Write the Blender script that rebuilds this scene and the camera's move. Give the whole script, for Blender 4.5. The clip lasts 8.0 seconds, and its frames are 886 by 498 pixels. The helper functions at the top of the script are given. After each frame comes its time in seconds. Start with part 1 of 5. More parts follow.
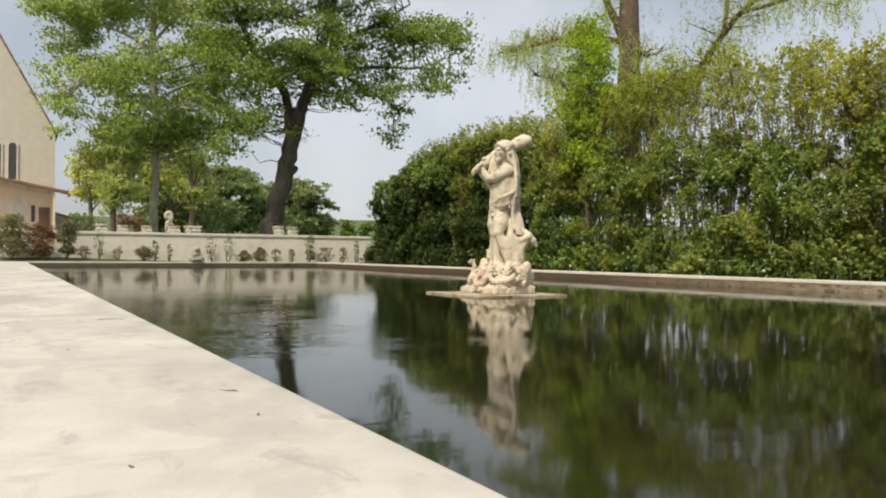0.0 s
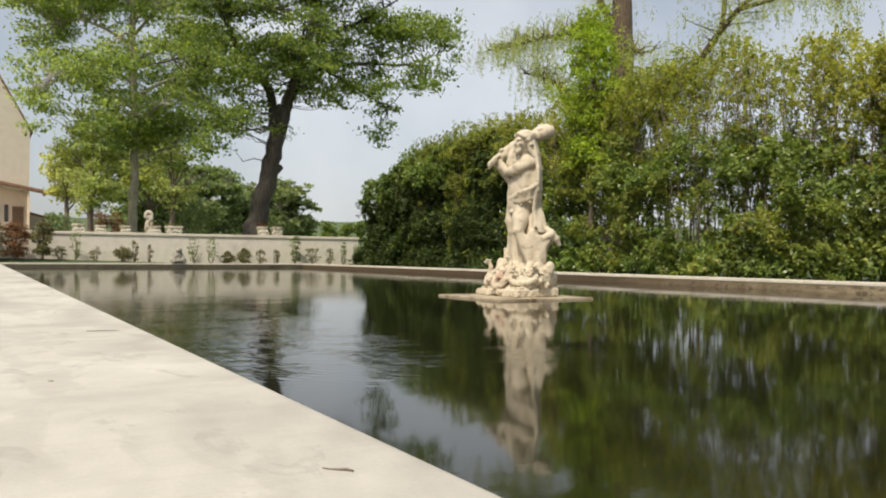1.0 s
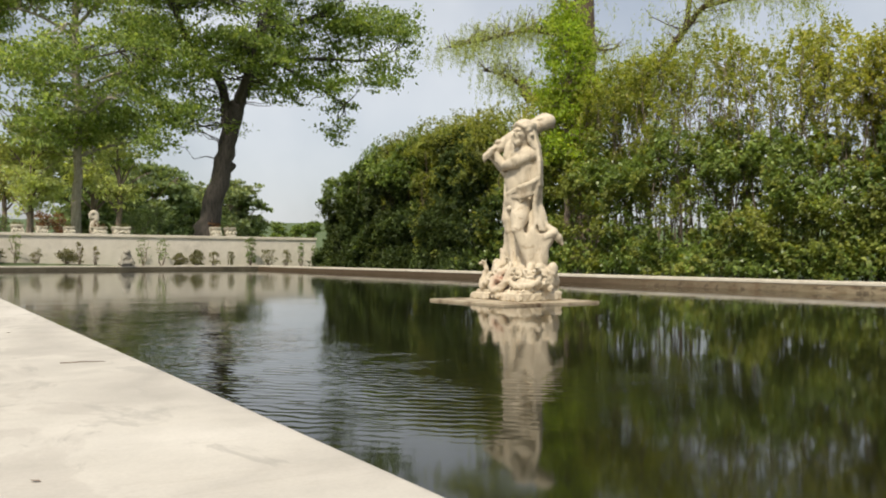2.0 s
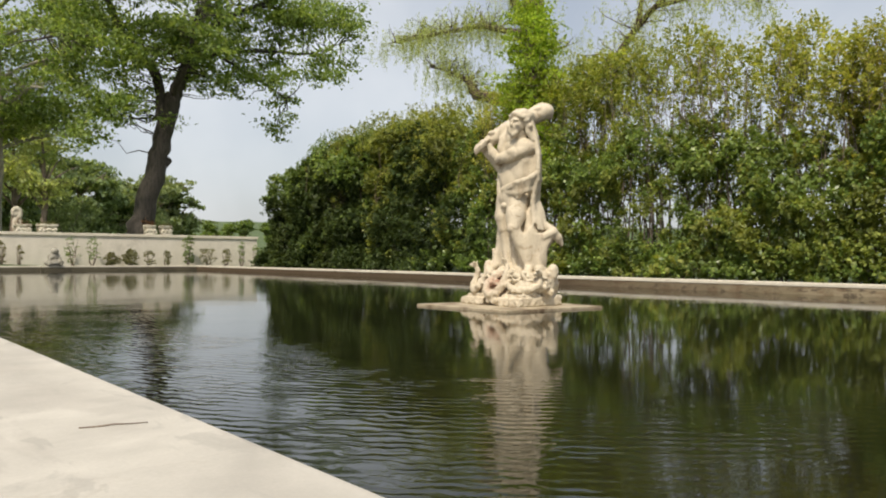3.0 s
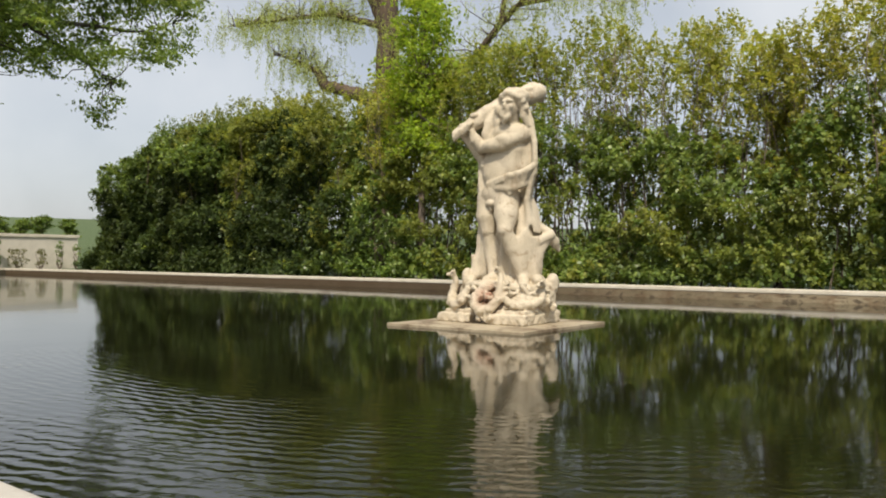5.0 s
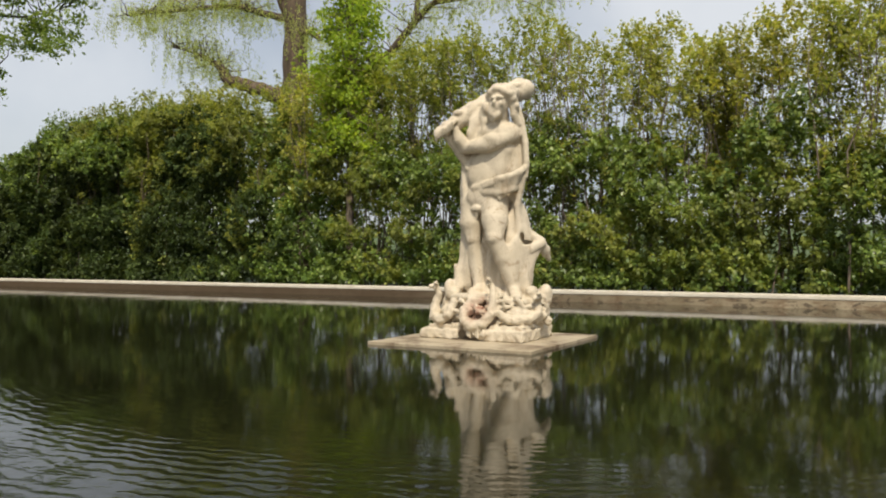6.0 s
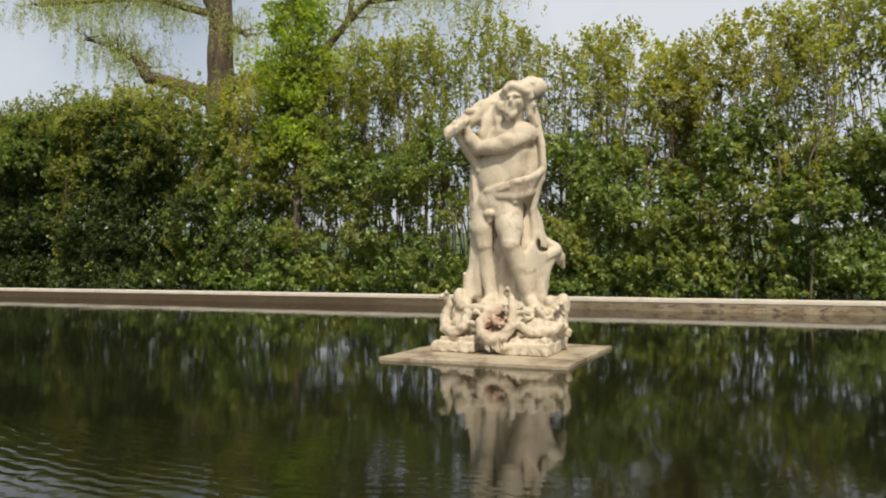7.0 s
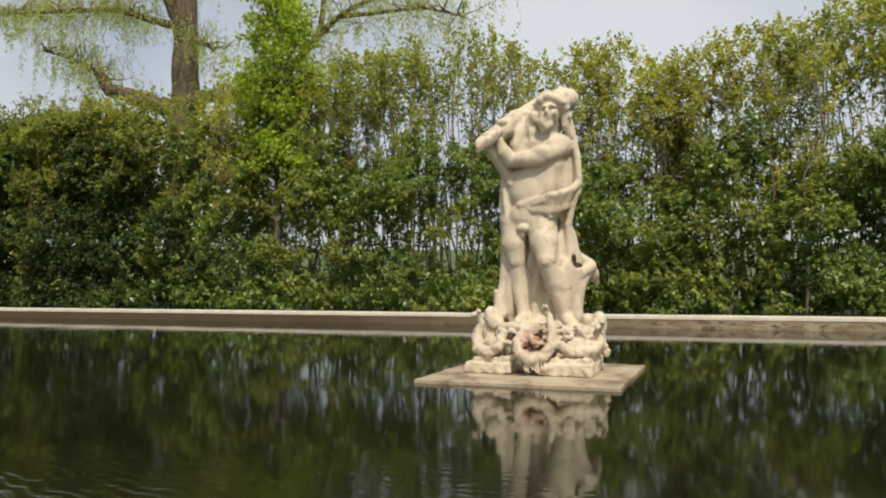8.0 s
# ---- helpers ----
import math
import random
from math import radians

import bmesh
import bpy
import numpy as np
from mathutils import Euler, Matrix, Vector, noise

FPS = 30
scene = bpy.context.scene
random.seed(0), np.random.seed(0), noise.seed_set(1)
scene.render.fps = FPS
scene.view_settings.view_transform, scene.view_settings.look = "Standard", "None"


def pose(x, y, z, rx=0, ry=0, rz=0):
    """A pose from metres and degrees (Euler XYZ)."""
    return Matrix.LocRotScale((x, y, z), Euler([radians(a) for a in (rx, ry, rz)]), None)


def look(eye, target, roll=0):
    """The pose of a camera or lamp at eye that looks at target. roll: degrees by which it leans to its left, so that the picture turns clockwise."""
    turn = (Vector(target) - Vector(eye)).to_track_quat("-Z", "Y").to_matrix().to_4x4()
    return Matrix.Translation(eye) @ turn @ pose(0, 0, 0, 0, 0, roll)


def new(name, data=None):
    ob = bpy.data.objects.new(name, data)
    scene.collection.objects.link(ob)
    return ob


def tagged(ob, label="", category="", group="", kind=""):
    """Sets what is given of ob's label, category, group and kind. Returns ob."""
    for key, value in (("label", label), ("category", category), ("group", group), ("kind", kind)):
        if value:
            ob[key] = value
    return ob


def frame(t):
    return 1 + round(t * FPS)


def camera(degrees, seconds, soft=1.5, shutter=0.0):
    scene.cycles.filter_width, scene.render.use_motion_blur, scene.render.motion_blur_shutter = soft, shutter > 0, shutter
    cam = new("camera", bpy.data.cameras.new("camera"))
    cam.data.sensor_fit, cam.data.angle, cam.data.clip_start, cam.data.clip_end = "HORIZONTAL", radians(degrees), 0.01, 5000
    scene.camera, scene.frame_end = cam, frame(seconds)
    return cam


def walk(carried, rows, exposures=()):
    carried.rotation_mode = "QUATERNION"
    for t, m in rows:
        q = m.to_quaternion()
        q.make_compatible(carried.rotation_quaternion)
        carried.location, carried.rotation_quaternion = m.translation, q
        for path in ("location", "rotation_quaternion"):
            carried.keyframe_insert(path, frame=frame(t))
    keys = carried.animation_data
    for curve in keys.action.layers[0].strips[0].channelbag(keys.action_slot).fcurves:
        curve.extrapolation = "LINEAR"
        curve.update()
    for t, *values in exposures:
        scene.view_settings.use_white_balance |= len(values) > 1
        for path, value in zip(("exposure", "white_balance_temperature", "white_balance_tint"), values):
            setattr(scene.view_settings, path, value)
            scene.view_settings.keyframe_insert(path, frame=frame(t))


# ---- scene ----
cam = camera(58.49, 8.0, soft=2.0)
# seconds, x, y, z, yaw, pitch, roll
PATH = [
    (0.0, -0.024, -0.020, 0.386, -29.05, 0.39, 0.46),
    (0.5, -0.011, 0.516, 0.366, -29.45, 0.42, 0.65),
    (1.0, 0.021, 1.008, 0.348, -30.54, 0.55, 0.49),
    (1.5, 0.032, 1.524, 0.344, -32.24, 0.61, 0.30),
    (3.0, -0.008, 3.091, 0.363, -39.08, 0.61, 0.30),
    (3.5, -0.039, 3.657, 0.364, -42.08, 0.64, 0.30),
    (4.0, -0.042, 4.217, 0.383, -45.20, 0.66, -0.03),
    (4.5, -0.040, 4.810, 0.403, -48.65, 0.61, 0.21),
    (6.0, 0.072, 6.385, 0.523, -60.07, 0.63, -0.06),
    (6.5, 0.079, 6.885, 0.552, -63.72, 0.62, -0.14),
    (7.0, 0.096, 7.310, 0.560, -66.41, 0.88, -0.17),
    (7.5, 0.095, 7.705, 0.551, -68.48, 1.46, -0.17),
    (8.0, 0.134, 7.972, 0.561, -69.68, 2.10, -0.29),
]
walk(cam, [(t, pose(x, y, z, 90 + p, 0, yaw) @ pose(0, 0, 0, 0, 0, r)) for t, x, y, z, yaw, p, r in PATH], [(0.0, 0.12), (3.0, 0.13), (4.5, 0.1), (6.0, 0.06), (8.0, 0.0)])

# ---- light ----
SUN_FROM = Vector((-0.62, -0.42, 1.0)).normalized()
world = bpy.data.worlds.new("sky")
scene.world = world
world.use_nodes = True
wn = world.node_tree
wn.nodes.clear()
sky = wn.nodes.new("ShaderNodeTexSky")
sky.sky_type = "NISHITA"
sky.sun_disc = False
sky.sun_elevation = math.asin(SUN_FROM.z)
sky.sun_rotation = math.atan2(SUN_FROM.x, SUN_FROM.y)
sky.air_density, sky.dust_density, sky.ozone_density = 1.0, 3.0, 1.0
haze = wn.nodes.new("ShaderNodeMix")
haze.data_type = "RGBA"
haze.inputs[0].default_value = 0.55
haze.inputs[7].default_value = (9.0, 9.2, 9.4, 1)
wn.links.new(sky.outputs[0], haze.inputs[6])
where = wn.nodes.new("ShaderNodeTexCoord")
cloud = wn.nodes.new("ShaderNodeTexNoise")
cloud.inputs["Scale"].default_value, cloud.inputs["Detail"].default_value = 2.2, 6.0
veil = wn.nodes.new("ShaderNodeMapRange")
veil.inputs["From Min"].default_value, veil.inputs["From Max"].default_value = 0.35, 0.65
veil.inputs["To Min"].default_value, veil.inputs["To Max"].default_value = 0.36, 0.78
wn.links.new(where.outputs["Generated"], cloud.inputs["Vector"])
wn.links.new(cloud.outputs["Fac"], veil.inputs["Value"])
wn.links.new(veil.outputs[0], haze.inputs[0])
bg = wn.nodes.new("ShaderNodeBackground")
bg.inputs[1].default_value = 0.094
wn.links.new(haze.outputs[2], bg.inputs[0])
wout = wn.nodes.new("ShaderNodeOutputWorld")
wn.links.new(bg.outputs[0], wout.inputs[0])

sun_data = bpy.data.lights.new("sun", "SUN")
sun_data.energy, sun_data.angle, sun_data.color = 3.9, radians(3.0), (1.0, 0.9, 0.74)
sun = new("sun", sun_data)
sun.matrix_world = look(SUN_FROM * 60, (0, 0, 0))


# ---- materials ----
class Nodes:
    """A small helper to write node materials in few lines."""

    def __init__(self, name, rough=0.8, metal=0.0):
        self.mat = bpy.data.materials.new(name)
        self.mat.use_nodes = True
        self.tree = self.mat.node_tree
        self.bsdf = self.tree.nodes["Principled BSDF"]
        self.out = self.tree.nodes["Material Output"]
        self.bsdf.inputs["Roughness"].default_value = rough
        self.bsdf.inputs["Metallic"].default_value = metal

    def add(self, kind, **values):
        node = self.tree.nodes.new(kind)
        for key, value in values.items():
            node.inputs[key.replace("_", " ")].default_value = value
        return node

    def link(self, a, b):
        self.tree.links.new(a, b)

    def coords(self, scale=(1, 1, 1), turn=(0, 0, 0)):
        tc = self.add("ShaderNodeNewGeometry")
        mp = self.add("ShaderNodeMapping")
        mp.inputs["Scale"].default_value = scale
        mp.inputs["Rotation"].default_value = turn
        self.link(tc.outputs["Position"], mp.inputs["Vector"])
        return mp.outputs[0]

    def noise(self, scale, detail=4, rough=0.55, vec=None, distort=0.0):
        n = self.add("ShaderNodeTexNoise", Scale=scale, Detail=detail, Roughness=rough, Distortion=distort)
        self.link(vec or self.coords(), n.inputs["Vector"])
        return n.outputs["Fac"]

    def ramp(self, fac, *stops):
        r = self.add("ShaderNodeValToRGB")
        while len(r.color_ramp.elements) < len(stops):
            r.color_ramp.elements.new(0.5)
        for e, (at, col) in zip(r.color_ramp.elements, stops):
            e.position = at
            e.color = (*col, 1) if isinstance(col, tuple) else (col, col, col, 1)
        self.link(fac, r.inputs["Fac"])
        return r.outputs["Color"]

    def mix(self, fac, a, b, blend="MIX"):
        m = self.add("ShaderNodeMix")
        m.data_type, m.blend_type = "RGBA", blend
        for at, v in ((0, fac), (6, a), (7, b)):
            sock = m.inputs[at]
            if isinstance(v, (int, float)):
                sock.default_value = v if at == 0 else (v, v, v, 1)
            elif isinstance(v, tuple):
                sock.default_value = (*v, 1)
            else:
                self.link(v, sock)
        return m.outputs[2]

    def math(self, op, a, b=0.0):
        m = self.add("ShaderNodeMath")
        m.operation = op
        for sock, v in zip(m.inputs, (a, b)):
            if isinstance(v, (int, float)):
                sock.default_value = v
            else:
                self.link(v, sock)
        return m.outputs[0]

    def color(self, socket):
        self.link(socket, self.bsdf.inputs["Base Color"])
        return self

    def bump(self, height, strength=0.3, distance=0.01):
        b = self.add("ShaderNodeBump", Strength=strength, Distance=distance)
        self.link(height, b.inputs["Height"])
        self.link(b.outputs[0], self.bsdf.inputs["Normal"])
        return self


def stone_material(name, light, dark, stain, rough=0.8, stain_scale=1.2, stain_from=0.55, grit=0.35):
    n = Nodes(name, rough)
    base = n.mix(n.ramp(n.noise(3.0, 6), (0.35, 0.0), (0.7, 1.0)), light, dark)
    grain = n.ramp(n.noise(60.0, 3), (0.3, 0.86), (0.7, 1.06))
    base = n.mix(1.0, base, grain, "MULTIPLY")
    st = n.ramp(n.noise(stain_scale, 7, 0.65, distort=0.4), (stain_from, 0.0), (stain_from + 0.16, 1.0))
    base = n.mix(st, base, stain)
    n.color(base)
    n.bump(n.mix(0.4, n.noise(25.0, 6), n.noise(180.0, 3)), grit, 0.01)
    return n.mat


def leaf_material(name, dark, light, tip, rough=0.45, glow=0.35, gloss=0.28):
    n = Nodes(name, rough)
    n.bsdf.inputs["Specular IOR Level"].default_value = gloss
    geo = n.add("ShaderNodeNewGeometry")
    info = n.add("ShaderNodeObjectInfo")
    col = n.ramp(geo.outputs["Random Per Island"], (0.0, dark), (0.6, light), (1.0, tip))
    big = n.ramp(n.noise(1.3, 4), (0.3, 0.66), (0.7, 1.36))
    col = n.mix(1.0, col, big, "MULTIPLY")
    own = n.ramp(info.outputs["Random"], (0.0, (0.86, 0.9, 0.8)), (1.0, (1.12, 1.06, 1.0)))
    col = n.mix(1.0, col, own, "MULTIPLY")
    n.color(col)
    trans = n.add("ShaderNodeBsdfTranslucent")
    n.link(n.mix(1.0, col, (1.35, 1.25, 0.5), "MULTIPLY"), trans.inputs["Color"])
    mixer = n.add("ShaderNodeMixShader")
    mixer.inputs[0].default_value = glow
    n.link(n.bsdf.outputs[0], mixer.inputs[1])
    n.link(trans.outputs[0], mixer.inputs[2])
    n.link(mixer.outputs[0], n.out.inputs["Surface"])
    return n.mat


def bark_material(name, dark, light):
    n = Nodes(name, 0.9)
    vec = n.coords((1, 1, 0.18))
    f = n.noise(14.0, 6, 0.65, vec)
    n.color(n.ramp(f, (0.3, dark), (0.7, light)))
    n.bump(f, 0.8, 0.03)
    return n.mat


def deck_material():
    n = Nodes("pale limestone paving", 0.7)
    # broad mottling: dappled tree shadow painted into the stone colour
    soft = n.ramp(n.noise(1.1, 5, 0.55, n.coords((1.0, 0.7, 1)), 0.6), (0.36, (0.38, 0.355, 0.315)), (0.5, (0.505, 0.475, 0.42)), (0.64, (0.56, 0.53, 0.475)))
    fine = n.ramp(n.noise(7.0, 6, 0.6), (0.3, 0.9), (0.7, 1.05))
    # smaller grey patches that fade near the pool rim
    grey_patch = n.ramp(n.noise(2.3, 6, 0.55, n.coords((1.5, 0.75, 1)), 1.0), (0.52, 0.0), (0.56, 0.55), (0.7, 0.75))
    split = n.add("ShaderNodeSeparateXYZ")
    n.link(n.coords(), split.inputs[0])
    rim = n.math("ADD", split.outputs[0], n.math("MULTIPLY", n.noise(5.0, 4), 0.12))
    worn = n.add("ShaderNodeMapRange", From_Min=0.56, From_Max=0.66, To_Min=1.0, To_Max=0.15)
    n.link(rim, worn.inputs["Value"])
    grey_patch = n.math("MULTIPLY", grey_patch, worn.outputs[0])
    soft = n.mix(grey_patch, soft, (0.42, 0.39, 0.345))
    # finer, darker grey streaks
    grey_streak = n.ramp(n.noise(4.6, 6, 0.6, n.coords((1.6, 0.7, 1)), 0.8), (0.58, 0.0), (0.63, 0.55), (0.74, 0.7))
    soft = n.mix(grey_streak, soft, (0.345, 0.325, 0.29))
    grain = n.ramp(n.noise(120.0, 3), (0.3, 0.95), (0.7, 1.03))
    col = n.mix(1.0, n.mix(1.0, soft, fine, "MULTIPLY"), grain, "MULTIPLY")
    crack = n.ramp(n.noise(0.8, 6, 0.6, n.coords((0.6, 1.4, 1)), 1.5), (0.494, 0.0), (0.5, 0.22), (0.506, 0.0))
    n.color(n.mix(crack, col, (0.34, 0.30, 0.25)))
    n.bump(n.mix(0.5, n.noise(18.0, 5), n.noise(90.0, 3)), 0.12, 0.006)
    return n.mat


DECK = deck_material()
COPING = stone_material("weathered limestone coping", (0.70, 0.645, 0.54), (0.57, 0.515, 0.42), (0.30, 0.245, 0.175), 0.8, 2.6, 0.6)


def pool_wall_material():
    """Grey-brown plaster with long level stains, redder towards the waterline."""
    n = Nodes("stained damp pool wall", 0.7)
    base = n.ramp(n.noise(2.2, 6, 0.6), (0.35, (0.20, 0.16, 0.095)), (0.65, (0.36, 0.295, 0.195)))
    rust = n.ramp(n.noise(3.0, 5, 0.6, n.coords((1.0, 1.0, 3.0)), 0.6), (0.48, 0.0), (0.62, 0.8))
    base = n.mix(rust, base, (0.17, 0.11, 0.06))
    dirt = n.ramp(n.noise(4.0, 6, 0.65, n.coords((1.6, 1.6, 3.6)), 0.8), (0.54, 0.0), (0.62, 0.85))
    base = n.mix(dirt, base, (0.075, 0.055, 0.035))
    # the northern stretch is wet and brown with algae
    split = n.add("ShaderNodeSeparateXYZ")
    n.link(n.coords(), split.inputs[0])
    along = n.math("ADD", n.math("MULTIPLY", n.math("SUBTRACT", split.outputs[1], 8.0), 0.16), n.math("MULTIPLY", n.math("SUBTRACT", n.noise(1.1, 4), 0.5), 0.9))
    n.color(n.mix(n.ramp(along, (0.0, 0.0), (1.0, 0.92)), base, (0.068, 0.043, 0.021)))
    n.bump(n.noise(22.0, 6, 0.6), 0.5, 0.012)
    return n.mat


POOL_WALL = pool_wall_material()
ALGAE = stone_material("dark algae-stained pool wall", (0.105, 0.092, 0.058), (0.075, 0.062, 0.038), (0.045, 0.038, 0.022), 0.6, 2.0, 0.5)
SLAB = stone_material("brown stained stone slab", (0.47, 0.40, 0.285), (0.34, 0.275, 0.18), (0.13, 0.085, 0.05), 0.6, 2.6, 0.5, 0.5)
STUCCO = stone_material("cream stucco", (0.69, 0.64, 0.55), (0.61, 0.565, 0.48), (0.38, 0.35, 0.29), 0.9, 0.8, 0.6)


def marble_material():
    """Warm cream marble with fine grey-brown lichen, streaks and a rusty bloom low on the front."""
    n = Nodes("weathered cream marble", 0.72)
    base = n.mix(n.ramp(n.noise(4.0, 6), (0.35, 0.0), (0.68, 1.0)), (0.585, 0.51, 0.39), (0.5, 0.43, 0.315))
    streak = n.ramp(n.noise(11.0, 6, 0.65, n.coords((1.0, 1.0, 0.22)), 0.5), (0.52, 0.0), (0.68, 0.42))
    base = n.mix(streak, base, (0.36, 0.30, 0.215))
    spots = n.ramp(n.noise(38.0, 5, 0.7), (0.56, 0.0), (0.7, 0.45))
    base = n.mix(spots, base, (0.30, 0.235, 0.16))
    blot = n.ramp(n.noise(6.5, 7, 0.65, distort=0.8), (0.57, 0.0), (0.66, 0.75))
    base = n.mix(blot, base, (0.33, 0.25, 0.165))
    centre = n.add("ShaderNodeVectorMath")
    centre.operation = "DISTANCE"
    n.link(n.coords(), centre.inputs[0])
    centre.inputs[1].default_value = (5.86, 9.36, 0.07)
    rust = n.math("MULTIPLY", n.ramp(centre.outputs["Value"], (0.06, 1.0), (0.19, 0.0)), n.ramp(n.noise(14.0, 5), (0.35, 0.2), (0.6, 0.9)))
    n.color(n.mix(rust, base, (0.26, 0.105, 0.06)))
    n.bump(n.mix(0.45, n.noise(30.0, 6, 0.6), n.noise(150.0, 3)), 0.3, 0.012)
    return n.mat


MARBLE = marble_material()
BARK = bark_material("dark oak bark", (0.03, 0.025, 0.02), (0.10, 0.085, 0.07))
PALE_BARK = bark_material("grey bark", (0.25, 0.225, 0.18), (0.52, 0.47, 0.39))
CYPRESS_BARK = bark_material("brown fibrous bark", (0.05, 0.035, 0.025), (0.16, 0.115, 0.08))
STEM = bark_material("brown stems", (0.10, 0.075, 0.058), (0.27, 0.215, 0.17))
HEDGE_LEAF = leaf_material("glossy hedge leaves", (0.085, 0.14, 0.033), (0.165, 0.25, 0.06), (0.30, 0.38, 0.11), 0.36, 0.42, 0.6)
NEW_LEAF = leaf_material("yellow green new leaves", (0.215, 0.268, 0.075), (0.35, 0.40, 0.11), (0.49, 0.47, 0.15), 0.45, 0.55, 0.45)
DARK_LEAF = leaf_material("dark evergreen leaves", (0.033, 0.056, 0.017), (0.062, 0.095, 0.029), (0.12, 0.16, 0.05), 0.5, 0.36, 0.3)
OLIVE_LEAF = leaf_material("olive new hedge leaves", (0.155, 0.19, 0.047), (0.26, 0.305, 0.078), (0.39, 0.41, 0.125), 0.45, 0.5, 0.4)
BRIGHT_LEAF = leaf_material("bright green leaves", (0.21, 0.32, 0.05), (0.35, 0.48, 0.08), (0.48, 0.58, 0.13), 0.55, 0.6)
OAK_LEAF = leaf_material("oak leaves", (0.11, 0.175, 0.055), (0.19, 0.285, 0.09), (0.31, 0.40, 0.16), 0.5, 0.58, 0.4)
PLANE_LEAF = leaf_material("light tree leaves", (0.21, 0.30, 0.12), (0.37, 0.47, 0.20), (0.54, 0.62, 0.32), 0.5, 0.6, 0.4)
PALE_LEAF = leaf_material("pale sage young leaves", (0.34, 0.42, 0.20), (0.48, 0.56, 0.29), (0.62, 0.69, 0.42), 0.5, 0.6, 0.4)
CYPRESS_LEAF = leaf_material("feathery cypress leaves", (0.28, 0.36, 0.15), (0.40, 0.48, 0.21), (0.50, 0.57, 0.27), 0.6, 0.6)
WOOD_LEAF = leaf_material("distant woodland leaves", (0.15, 0.21, 0.12), (0.23, 0.30, 0.17), (0.32, 0.39, 0.23), 0.6, 0.5)
RED_LEAF = leaf_material("reddish shrub leaves", (0.10, 0.055, 0.035), (0.19, 0.10, 0.06), (0.26, 0.17, 0.09), 0.6, 0.35)


def water_material():
    n = Nodes("dark still water", 0.055)
    n.bsdf.inputs["Base Color"].default_value = (0.009, 0.010, 0.004, 1)
    n.bsdf.inputs["IOR"].default_value = 1.4
    fine = n.noise(4.0, 3, 0.5, n.coords((1.0, 2.2, 1), (0, 0, radians(-35))))
    slow = n.noise(1.0, 2, 0.5, n.coords((1.0, 1.4, 1), (0, 0, radians(-20))))
    patch = n.ramp(n.noise(0.45, 2, 0.5), (0.46, 0.05), (0.64, 1.0))
    calm = n.math("ADD", n.math("MULTIPLY", n.math("MULTIPLY", fine, patch), 0.4), n.math("MULTIPLY", slow, 0.7))
    # rings of short wavelets run out from the slab and show along the near side
    wave = n.add("ShaderNodeTexWave", Scale=4.5, Distortion=4.5, Detail=2.0, Detail_Scale=2.2)
    wave.wave_type, wave.rings_direction = "RINGS", "Z"
    shift = n.add("ShaderNodeVectorMath")
    shift.operation = "SUBTRACT"
    shift.inputs[1].default_value = (6.1, 9.1, 0.0)
    n.link(n.coords(), shift.inputs[0])
    n.link(shift.outputs[0], wave.inputs["Vector"])
    split = n.add("ShaderNodeSeparateXYZ")
    n.link(n.coords(), split.inputs[0])
    edge = n.noise(0.9, 2, 0.5)
    near = n.math("SUBTRACT", n.math("ADD", split.outputs[0], n.math("MULTIPLY", edge, 2.6)), 3.35)
    side = n.math("SUBTRACT", n.math("ABSOLUTE", n.math("SUBTRACT", split.outputs[1], 7.5)), 2.8)
    breeze = n.ramp(n.math("MULTIPLY", n.math("MAXIMUM", near, side), 1.0), (0.0, 1.0), (0.5, 0.35), (1.0, 0.0))
    h = n.math("ADD", calm, n.math("MULTIPLY", n.math("MULTIPLY", wave.outputs["Fac"], breeze), n.ramp(n.noise(3.4, 3), (0.36, 0.1), (0.64, 0.46))))
    n.bump(h, 0.16, 0.02)
    return n.mat


WATER = water_material()


def grass_material():
    n = Nodes("grass", 0.9)
    f = n.noise(0.6, 6, 0.6)
    g = n.noise(40.0, 3)
    n.color(n.mix(1.0, n.ramp(f, (0.3, (0.05, 0.085, 0.025)), (0.7, (0.10, 0.14, 0.045))), n.ramp(g, (0.3, 0.7), (0.7, 1.2)), "MULTIPLY"))
    n.bump(g, 0.8, 0.05)
    return n.mat


GRASS = grass_material()


# ---- mesh helpers ----
def link_mesh(name, verts, faces, mat, parent=None, label="", smooth=False):
    me = bpy.data.meshes.new(name)
    me.from_pydata([tuple(v) for v in verts], [], [tuple(f) for f in faces])
    me.materials.append(mat)
    if smooth:
        me.polygons.foreach_set("use_smooth", [True] * len(me.polygons))
    me.update()
    ob = new(name, me)
    ob.parent = parent
    if label:
        ob["label"] = label
    return ob


def part(name, bm, mat, parent=None, label="", smooth=False):
    me = bpy.data.meshes.new(name)
    bm.to_mesh(me)
    bm.free()
    me.materials.append(mat)
    if smooth:
        me.polygons.foreach_set("use_smooth", [True] * len(me.polygons))
    ob = new(name, me)
    ob.parent = parent
    if label:
        ob["label"] = label
    return ob


def thing(name, place, label, category, group="", kind=""):
    ob = new(name)
    ob.location = place
    return tagged(ob, label, category, group, kind)


